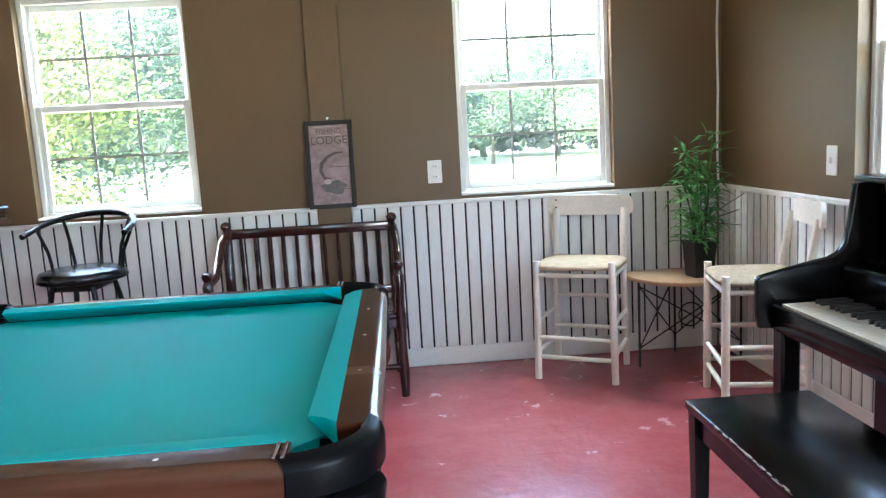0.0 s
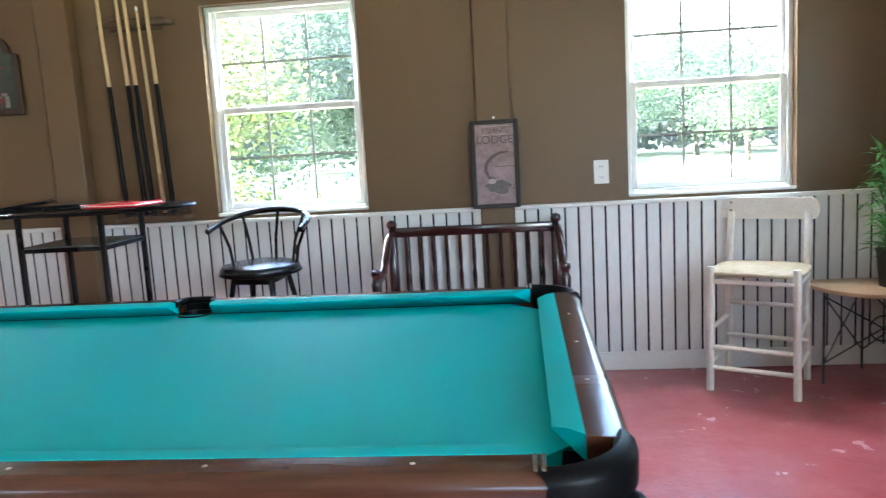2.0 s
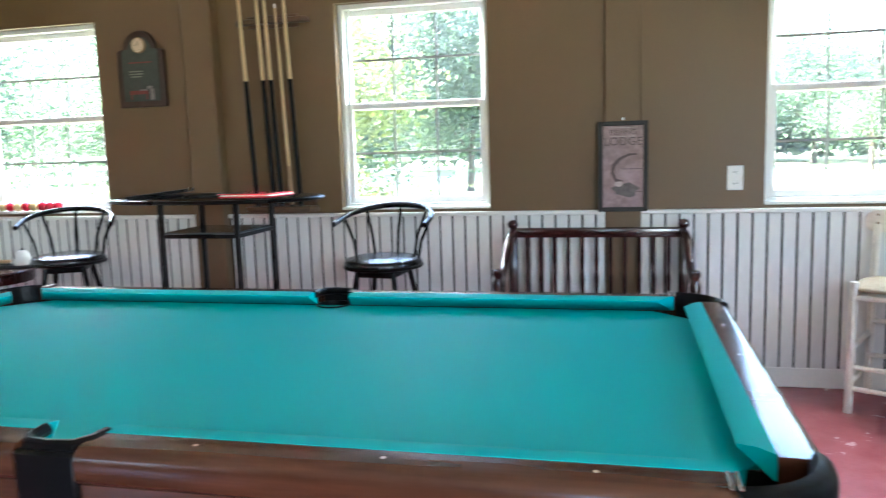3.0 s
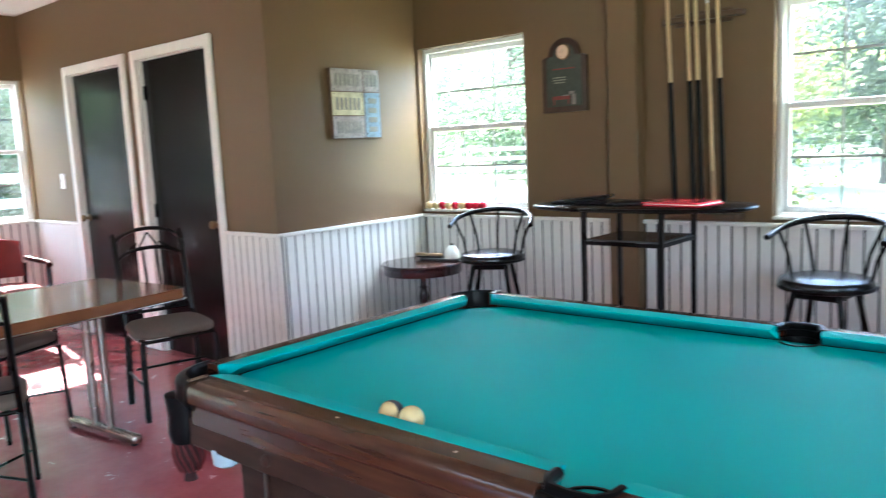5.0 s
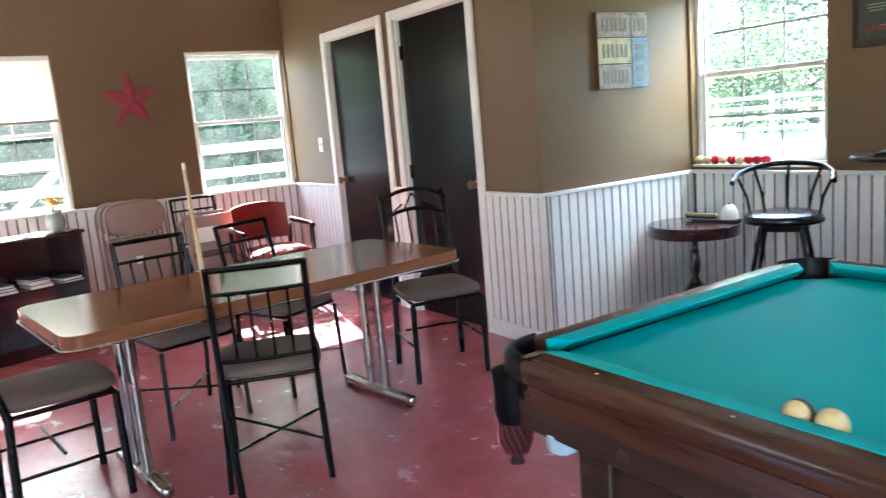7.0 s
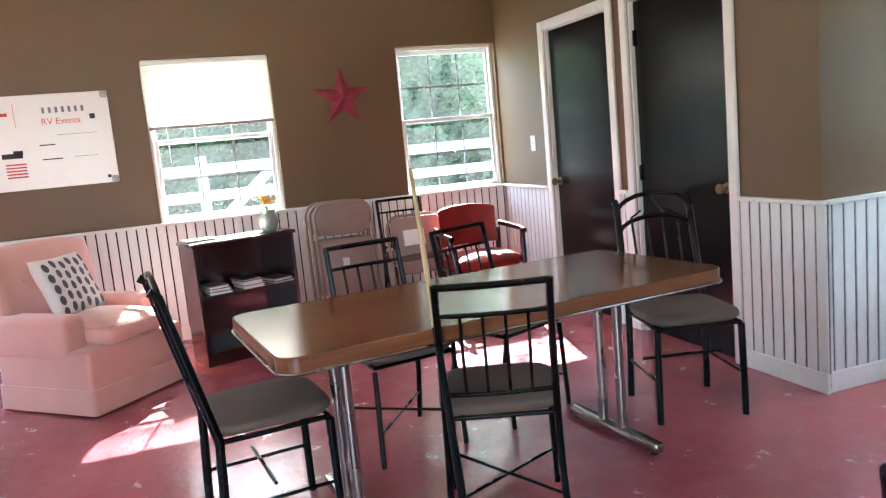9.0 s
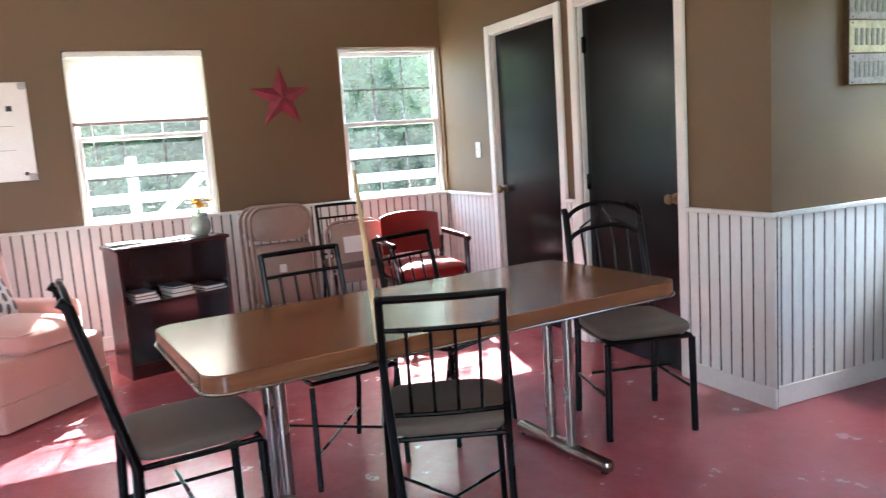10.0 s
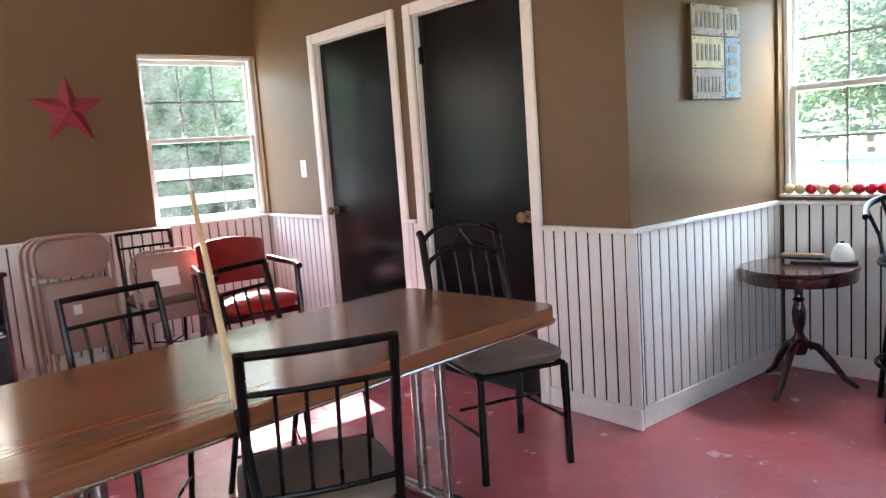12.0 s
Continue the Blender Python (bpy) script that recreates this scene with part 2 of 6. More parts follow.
def slat_material():
    """Thin white blind slats that glow with the daylight behind them."""
    m = bpy.data.materials.new("blind_slats")
    m.use_nodes = True
    n, l = m.node_tree.nodes, m.node_tree.links
    b = n["Principled BSDF"]
    b.inputs["Base Color"].default_value, b.inputs["Roughness"].default_value = (0.85, 0.83, 0.79, 1), 0.5
    tr = n.new("ShaderNodeBsdfTranslucent")
    tr.inputs["Color"].default_value = (0.85, 0.82, 0.76, 1)
    mx = n.new("ShaderNodeMixShader")
    mx.inputs["Fac"].default_value = 0.45
    l.new(b.outputs["BSDF"], mx.inputs[1])
    l.new(tr.outputs["BSDF"], mx.inputs[2])
    l.new(mx.outputs["Shader"], n["Material Output"].inputs["Surface"])
    return m


M_FLOOR, M_SLAT = floor_material(), slat_material()
M_GLASS, M_HAZED = glass_material("window_glass", 0.007), glass_material("hazed_window_glass", 0.010)


# ---- mesh helpers ----
def box(bm, c, size, m=None, bevel=0.0, seg=1):
    """A box of that centre and size, turned by m, with rounded edges."""
    t = bmesh.new()
    bmesh.ops.create_cube(t, size=1)
    for v in t.verts:
        v.co = Vector((v.co.x * size[0], v.co.y * size[1], v.co.z * size[2]))
    if bevel:
        bmesh.ops.bevel(t, geom=t.edges[:], offset=min(bevel, min(size) * 0.45), segments=seg, profile=0.5, affect="EDGES")
    where = Matrix.Translation(c) @ (m or Matrix())
    join(bm, t, where)


def join(bm, t, where=Matrix()):
    t.verts.index_update()
    vs = [bm.verts.new(where @ v.co) for v in t.verts]
    for f in t.faces:
        bm.faces.new([vs[v.index] for v in f.verts])
    t.free()


def tube(bm, pts, r, seg=10, closed=False, r_end=None):
    """A round bar through the points."""
    pts = [Vector(p) for p in pts]
    n = len(pts)
    rings, side = [], None
    for i, p in enumerate(pts):
        a, b = pts[i - 1] if (i or closed) else p, pts[(i + 1) % n] if (i < n - 1 or closed) else p
        way = (b - a).normalized()
        if side is None:
            side = way.orthogonal().normalized()
        else:
            side = (side - way * side.dot(way)).normalized()
        up = way.cross(side)
        rad = r if r_end is None else r + (r_end - r) * i / max(1, n - 1)
        rings.append([bm.verts.new(p + rad * (math.cos(2 * math.pi * k / seg) * side + math.sin(2 * math.pi * k / seg) * up)) for k in range(seg)])
    for i in range(n if closed else n - 1):
        a, b = rings[i], rings[(i + 1) % n]
        for k in range(seg):
            bm.faces.new((a[k], a[(k + 1) % seg], b[(k + 1) % seg], b[k]))
    if not closed:
        bm.faces.new(rings[0][::-1])
        bm.faces.new(rings[-1])


def lathe(bm, profile, seg=24, where=Matrix()):
    """A turned form from (radius, height) pairs."""
    rings = []
    for r, z in profile:
        rings.append([bm.verts.new(where @ Vector((r * math.cos(2 * math.pi * k / seg), r * math.sin(2 * math.pi * k / seg), z))) for k in range(seg)])
    for a, b in zip(rings, rings[1:]):
        for k in range(seg):
            bm.faces.new((a[k], a[(k + 1) % seg], b[(k + 1) % seg], b[k]))
    bm.faces.new(rings[0][::-1])
    bm.faces.new(rings[-1])


def slab(bm, outline, z0, z1, where=Matrix(), bevel=0.0):
    """A plate of that outline in x and y, from z0 to z1."""
    t = bmesh.new()
    f = t.faces.new([t.verts.new((x, y, z0)) for x, y in outline])
    g = bmesh.ops.extrude_face_region(t, geom=[f])
    for v in g["geom"]:
        if isinstance(v, bmesh.types.BMVert):
            v.co.z = z1
    if bevel:
        rim = [e for e in t.edges if abs(e.verts[0].co.z - e.verts[1].co.z) < 1e-6]
        bmesh.ops.bevel(t, geom=rim, offset=bevel, segments=2, profile=0.5, affect="EDGES")
    join(bm, t, where)


def rounded(w, d, r, n=6):
    """The outline of a rectangle with round corners."""
    pts = []
    for cx, cy, a0 in ((w / 2 - r, d / 2 - r, 0), (-w / 2 + r, d / 2 - r, 90), (-w / 2 + r, -d / 2 + r, 180), (w / 2 - r, -d / 2 + r, 270)):
        for k in range(n + 1):
            a = radians(a0 + 90 * k / n)
            pts.append((cx + r * math.cos(a), cy + r * math.sin(a)))
    return pts


def cushion(bm, w, d, h, r, z0, puff=0.02, n=10, where=Matrix()):
    """A stuffed pad with a domed top and soft edges."""
    t = bmesh.new()
    bmesh.ops.create_cube(t, size=1)
    bmesh.ops.subdivide_edges(t, edges=t.edges[:], cuts=n, use_grid_fill=True)
    for v in t.verts:
        x, y, z = v.co * 2
        k = 1 - 0.5 * r * (x ** 4) * (y ** 4) - 0.03 * abs(z) ** 3
        edge = max(abs(x), abs(y))
        zz = z * (1 - 0.45 * edge ** 6)
        dome = puff * (1 - x * x) * (1 - y * y) * (1 if z > 0 else 0.2)
        v.co = Vector((x * k * w / 2, y * k * d / 2, z0 + h / 2 + zz * h / 2 + dome))
    join(bm, t, where)


def part(name, bm, material, parent=None, label="", sharp=38):
    """Links a bmesh as one mesh object, under a thing or a part."""
    bmesh.ops.recalc_face_normals(bm, faces=bm.faces[:])
    me = bpy.data.meshes.new(name)
    bm.to_mesh(me)
    bm.free()
    me.materials.append(material)
    me.shade_smooth()
    me.set_sharp_from_angle(angle=radians(sharp))
    ob = new(name, me)
    ob.parent = parent
    if label:
        ob["label"] = label
    return ob


def thing(name, m, label, category, group="", kind=""):
    ob = new(name)
    ob.empty_display_size = 0.1
    ob.matrix_basis = m
    return tagged(ob, label, category, group, kind)


def solid(name, material, parent, *boxes, bevel=0.0, label="", seg=1):
    """One part made of boxes given as (centre, size)."""
    bm = bmesh.new()
    for c, size in boxes:
        box(bm, c, size, None, bevel, seg)
    return part(name, bm, material, parent, label)


def structure(ob, label, category):
    return tagged(ob, label, category, kind="structure")


def writing(name, text, size, where, material, parent):
    """Letters as a thin mesh, lying in the plane of the pose."""
    cu = bpy.data.curves.new(name, "FONT")
    cu.body, cu.size, cu.extrude, cu.align_x, cu.align_y = text, size, 0.0006, "CENTER", "CENTER"
    tmp = new(name + "_curve", cu)
    me = bpy.data.meshes.new_from_object(tmp)
    bpy.data.objects.remove(tmp)
    me.materials.clear()
    me.materials.append(material)
    ob = new(name, me)
    ob.parent = parent
    ob.matrix_basis = where
    return ob


# ---- the room ----
NORTH, WEST, EAST, SOUTH, TOP = 4.445, -7.716, 1.735, -3.3, 2.62
BOX_S, BOX_E = 3.165, -4.315          # the closet block with the two doors
THICK, CAP = 0.16, 0.91
SILL, HEAD = 0.93, 2.05
WINDOWS_N = ((-4.297, -3.41), (-1.915, -1.075), (0.30, 1.135))
WINDOWS_W = ((0.325, 1.255), (2.275, 3.150))
SILL_W, HEAD_W = 0.89, 2.105
WINDOW_E = (2.36, 3.24)


def wall(name, along, plane, outward, a0, a1, holes, label, thick=THICK, bottom=-0.25):
    """A wall along x or y with openings (a, b, low, high) right through it."""
    bm = bmesh.new()
    cuts = sorted({a0, a1, *(h[0] for h in holes), *(h[1] for h in holes)})
    mid = plane + outward * thick / 2
    for a, b in zip(cuts, cuts[1:]):
        spans, z = [], bottom
        for h in sorted((h for h in holes if h[0] < (a + b) / 2 < h[1]), key=lambda h: h[2]):
            spans.append((z, h[2]))
            z = h[3]
        spans.append((z, TOP + 0.02))
        for lo, hi in spans:
            if hi - lo < 0.001:
                continue
            c, s = ((a + b) / 2, mid, (lo + hi) / 2), (b - a, thick, hi - lo)
            if along == "y":
                c, s = (c[1], c[0], c[2]), (s[1], s[0], s[2])
            box(bm, c, s)
    bmesh.ops.remove_doubles(bm, verts=bm.verts[:], dist=1e-5)
    return structure(part(name, bm, M_WALL), label, "wall")


wall("wall_north", "x", NORTH, 1, WEST - THICK, EAST + THICK, [(a, b, SILL, HEAD) for a, b in WINDOWS_N],
     "tan painted wall with three sash windows above white wainscot")
# the floor-length opening is unseen, added to let sun in
wall("wall_west", "y", WEST, -1, SOUTH, NORTH, [(a, b, SILL_W, HEAD_W) for a, b in WINDOWS_W] + [(-2.75, -1.35, 0.0, HEAD_W)],
     "tan painted wall with two sunlit sash windows")
# the wide second opening is unseen, added for the east fill light
wall("wall_east", "y", EAST, 1, SOUTH, NORTH, [(*WINDOW_E, SILL, HEAD), (-2.40, -0.10, SILL, HEAD)], "tan painted wall behind the black piano")
# two unseen openings, added to bring fill light in from the south
ADDED_OPENINGS_S = ((-5.1, -4.1), (-0.7, 0.3))
wall("wall_south", "x", SOUTH, -1, WEST - THICK, EAST + THICK, [(a, b, 0.75, 2.15) for a, b in ADDED_OPENINGS_S], "plain tan painted wall closing the room")
DOORS = ((-6.838, -5.985), (-5.755, -4.900))
DOOR_H = 2.062
wall("wall_closet_front", "x", BOX_S, 1, WEST, BOX_E, [(a, b, 0.0, DOOR_H) for a, b in DOORS],
     "tan painted closet wall with two black doors", 0.12, 0.0)
wall("wall_closet_side", "y", BOX_E, -1, BOX_S + 0.12, NORTH, [], "tan painted side of the closet block", 0.12, 0.0)

floor = structure(solid("floor", M_FLOOR, None, (((WEST + EAST) / 2, (SOUTH + NORTH) / 2, -0.125), (EAST - WEST, NORTH - SOUTH, 0.25))),
                  "worn red painted concrete floor with scuffs", "floor")
structure(solid("ceiling", M_CEIL, None, (((WEST + EAST) / 2, (SOUTH + NORTH) / 2, TOP + 0.1), (EAST - WEST + 0.4, NORTH - SOUTH + 0.4, 0.16))),
          "off-white textured ceiling", "ceiling")
PILASTERS = ((-0.472, -0.292), (-2.795, -2.612))
for (a, b), deep in zip(PILASTERS, (0.030, 0.085)):
    structure(solid("pilaster", M_WALL, None, (((a + b) / 2, NORTH - deep / 2, TOP / 2), (b - a, deep, TOP)), bevel=0.006),
              "tan painted post standing proud of the wall", "pilaster")


# ---- windows ----
def window(name, along, plane, outward, a, b, lo, hi, meet, label):
    """A white single-hung sash window with a three by two grid in each sash."""
    root = thing(name, Matrix(), label, "window", kind="structure")
    def put(part_name, boxes, material=M_VINYL, bevel=0.004, lab=""):
        bm = bmesh.new()
        for (c0, c1), (d0, d1), (z0, z1) in boxes:
            c, s = ((c0 + c1) / 2, plane + outward * (d0 + d1) / 2, (z0 + z1) / 2), (c1 - c0, d1 - d0, z1 - z0)
            if along == "y":
                c, s = (c[1], c[0], c[2]), (s[1], s[0], s[2])
            box(bm, c, s, None, bevel)
        ob = part(part_name, bm, material, root, lab)
        return ob
    f = 0.028
    put("window_frame", [((a, a + f), (0.055, 0.13), (lo, hi)), ((b - f, b), (0.055, 0.13), (lo, hi)),
                         ((a + f, b - f), (0.055, 0.13), (hi - f, hi)), ((a + f, b - f), (0.055, 0.13), (lo, lo + f))])
    put("window_sill", [((a + 0.002, b - 0.002), (-0.012, 0.054), (lo - 0.004, lo + 0.012))], M_TRIM)
    for nm, z0, z1, d in (("upper_sash", meet - 0.016, hi - f, 0.096), ("lower_sash", lo + f, meet + 0.022, 0.068)):
        s = 0.03 if nm == "lower_sash" else 0.024
        x0, x1 = a + f, b - f
        put(nm, [((x0, x0 + s), (d, d + 0.026), (z0, z1)), ((x1 - s, x1), (d, d + 0.026), (z0, z1)),
                 ((x0 + s, x1 - s), (d, d + 0.026), (z0, z0 + 0.034)), ((x0 + s, x1 - s), (d, d + 0.026), (z1 - 0.034, z1))])
        gx = [x0 + s + (x1 - x0 - 2 * s) * k / 3 for k in (1, 2)]
        zm = (z0 + z1) / 2
        put("muntin_grid", [((g - 0.006, g + 0.006), (d + 0.011, d + 0.019), (z0 + 0.03, z1 - 0.03)) for g in gx]
            + [((x0 + s, x1 - s), (d + 0.0115, d + 0.0185), (zm - 0.006, zm + 0.006))], M_GRIDSHADE, 0)
        pane = put("pane", [((x0 + s - 0.004, x1 - s + 0.004), (d + 0.012, d + 0.016), (z0 + 0.03, z1 - 0.03))], M_HAZED if along == "x" else M_GLASS, 0)
        pane.visible_shadow = False
    mid = (a + b) / 2
    put("sash_lock", [((mid - 0.25, mid - 0.21), (0.052, 0.068), (meet + 0.012, meet + 0.026)), ((mid + 0.21, mid + 0.25), (0.052, 0.068), (meet + 0.012, meet + 0.026))])
    return root


for i, (a, b) in enumerate(WINDOWS_N):
    window("window_%d" % (i + 1), "x", NORTH, 1, a, b, SILL, HEAD, 1.492, "white vinyl sash window with thin grids over bright garden")
for i, (a, b) in enumerate(WINDOWS_W):
    window("window_%d" % (i + 4), "y", WEST, -1, a, b, SILL_W, HEAD_W, 1.500, "white vinyl sash window facing a white rail fence")
def added_patio_door(name, a, b, hi):
    """An unseen door added to let sun in: white frame, two tall panes, west wall."""
    root = thing(name, Matrix(), "unseen white framed glazed patio door added to let in sun", "door", kind="structure")
    x, f = WEST - 0.09, 0.06
    solid("door_frame", M_VINYL, root, ((x, a + f / 2, hi / 2), (0.09, f, hi)), ((x, b - f / 2, hi / 2), (0.09, f, hi)), ((x, (a + b) / 2, hi / 2), (0.09, f, hi - 2 * f)),
          ((x, (a + b) / 2, hi - f / 2), (0.088, b - a - 2 * f, f)), ((x, (a + b) / 2, f / 2), (0.088, b - a - 2 * f, f)), bevel=0.004)
    for c in ((3 * a + b) / 4, (a + 3 * b) / 4):
        pane = solid("pane", M_GLASS, root, ((x, c, hi / 2), (0.005, (b - a) / 2 - f, hi - 1.5 * f)))
        pane.visible_shadow = False


added_patio_door("added_sun_door", -2.75, -1.35, HEAD_W)
window("window_6", "y", EAST, 1, *WINDOW_E, SILL, HEAD, 1.492, "white vinyl sash window beside the piano")


# ---- closet doors ----
def closet_door(name, a, b, hinge_left):
    root = thing(name, pose((a + b) / 2, BOX_S + 0.045, 0), "closed black painted flush door in a white casing", "door", kind="structure")
    w = b - a
    solid("door_panel", M_DARKDOOR, root, ((0, 0, DOOR_H / 2), (w - 0.034, 0.036, DOOR_H - 0.012)), bevel=0.003)
    solid("jamb", M_TRIM, root, ((-w / 2 + 0.008, 0.0, DOOR_H / 2), (0.016, 0.09, DOOR_H)), ((w / 2 - 0.008, 0.0, DOOR_H / 2), (0.016, 0.09, DOOR_H)),
          ((0, 0.0, DOOR_H - 0.003), (w - 0.032, 0.09, 0.006)))
    side = 1 if hinge_left else -1
    for z in (0.22, 1.02, 1.84):
        solid("hinge", M_BLACKMETAL, root, ((-side * (w / 2 - 0.018), -0.024, z), (0.03, 0.012, 0.095)), bevel=0.003)
    bm = bmesh.new()
    lathe(bm, [(0.030, 0), (0.031, 0.006), (0.012, 0.012), (0.011, 0.032), (0.024, 0.040), (0.029, 0.052), (0.025, 0.064), (0.008, 0.068)], 20,
          pose(side * (w / 2 - 0.058), -0.018, 0.945, 90, 0, 0))
    part("door_knob", bm, M_BRASS, root, "worn brass knob")
    return root


closet_door("door_1", *DOORS[0], False)
closet_door("door_2", *DOORS[1], True)
bm = bmesh.new()
for a, b in DOORS:
    for c in (a - 0.034, b + 0.034):
        box(bm, (c, BOX_S - 0.011, DOOR_H / 2 + 0.034), (0.068, 0.022, DOOR_H + 0.068), None, 0.006)
    box(bm, ((a + b) / 2, BOX_S - 0.0105, DOOR_H + 0.034), (b - a - 0.001, 0.021, 0.068), None, 0.006)
structure(part("door_trim", bm, M_TRIM), "white painted door casings", "trim")

# ---- wainscot ----
PITCH, GAP = 0.0695, 0.0100
BOARD_Z0, BOARD_Z1 = 0.10, CAP - 0.022


def board_mesh():
    bm = bmesh.new()
    box(bm, (0, 0, (BOARD_Z0 + BOARD_Z1) / 2), (PITCH - GAP, 0.011, BOARD_Z1 - BOARD_Z0), None, 0.002)
    me = bpy.data.meshes.new("plank")
    bm.to_mesh(me)
    bm.free()
    me.materials.append(M_WHITE)
    return me


BOARD = board_mesh()
WAINSCOTS = []


def wainscot(name, along, plane, inward, a0, a1, label, sill=CAP):
    """Grooved white boarding with a cap and a base; the boards themselves are laid last."""
    root = thing(name, Matrix(), label, "wainscot", kind="structure")
    def bar(nm, d0, d1, z0, z1, mat, bevel=0.0, e=0.0):
        c, s = ((a0 + a1) / 2, plane + inward * (d0 + d1) / 2, (z0 + z1) / 2), (a1 - a0 - e, d1 - d0, z1 - z0)
        if along == "y":
            c, s = (c[1], c[0], c[2]), (s[1], s[0], s[2])
        return solid(nm, mat, root, (c, s), bevel=bevel)
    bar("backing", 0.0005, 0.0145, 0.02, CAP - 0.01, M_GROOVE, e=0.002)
    bar("cap", 0.0, 0.034, CAP - 0.022, CAP, M_TRIM, 0.004)
    bar("baseboard", 0.0, 0.021, 0.0, 0.102, M_TRIM, 0.004)
    WAINSCOTS.append((root, along, plane, inward, a0, a1))


SIDE = 0.012
for i, (a, b) in enumerate(((BOX_E + 0.036, PILASTERS[1][0]), (PILASTERS[1][1], PILASTERS[0][0]), (PILASTERS[0][1], EAST - 0.036))):
    wainscot("wainscot", "x", NORTH, -1, a, b, "white grooved board wainscot with a cap and baseboard")
wainscot("wainscot", "y", BOX_E, 1, BOX_S + 0.001, NORTH - 0.001, "white grooved board wainscot on the closet side")
wainscot("wainscot", "x", BOX_S, -1, DOORS[1][1] + 0.069, BOX_E + 0.033, "white grooved board wainscot beside the black door")
wainscot("wainscot", "x", BOX_S, -1, DOORS[0][1] + 0.069, DOORS[1][0] - 0.069, "narrow white board strip between the doors")
wainscot("wainscot", "x", BOX_S, -1, WEST + 0.036, DOORS[0][0] - 0.069, "white grooved board wainscot in the corner")
wainscot("wainscot", "y", WEST, 1, -1.35, BOX_S - 0.001, "white grooved board wainscot under the sunny windows")
bm = bmesh.new()
box(bm, (BOX_E - 0.004, BOX_S - 0.0085, 0.495), (0.042, 0.019, 0.786), None, 0.003)
box(bm, (BOX_E + 0.0085, BOX_S + 0.012, 0.495), (0.019, 0.021, 0.786), None, 0.003)
structure(part("corner_trim", bm, M_TRIM), "white painted corner board of the wainscot", "trim")
wainscot("wainscot", "y", EAST, -1, SOUTH + 0.001, NORTH - 0.001, "white grooved board wainscot behind the piano")

# ---- pool table ----
M_PEARL = surface("pearl_inlay", (0.50, 0.44, 0.36), 0.3, vary=0.1, bump=0)

M_NETCORD = surface("red_net_cord", (0.130, 0.008, 0.010), 0.8)
M_NETLINE = surface("dark_net", (0.035, 0.007, 0.008), 0.9)


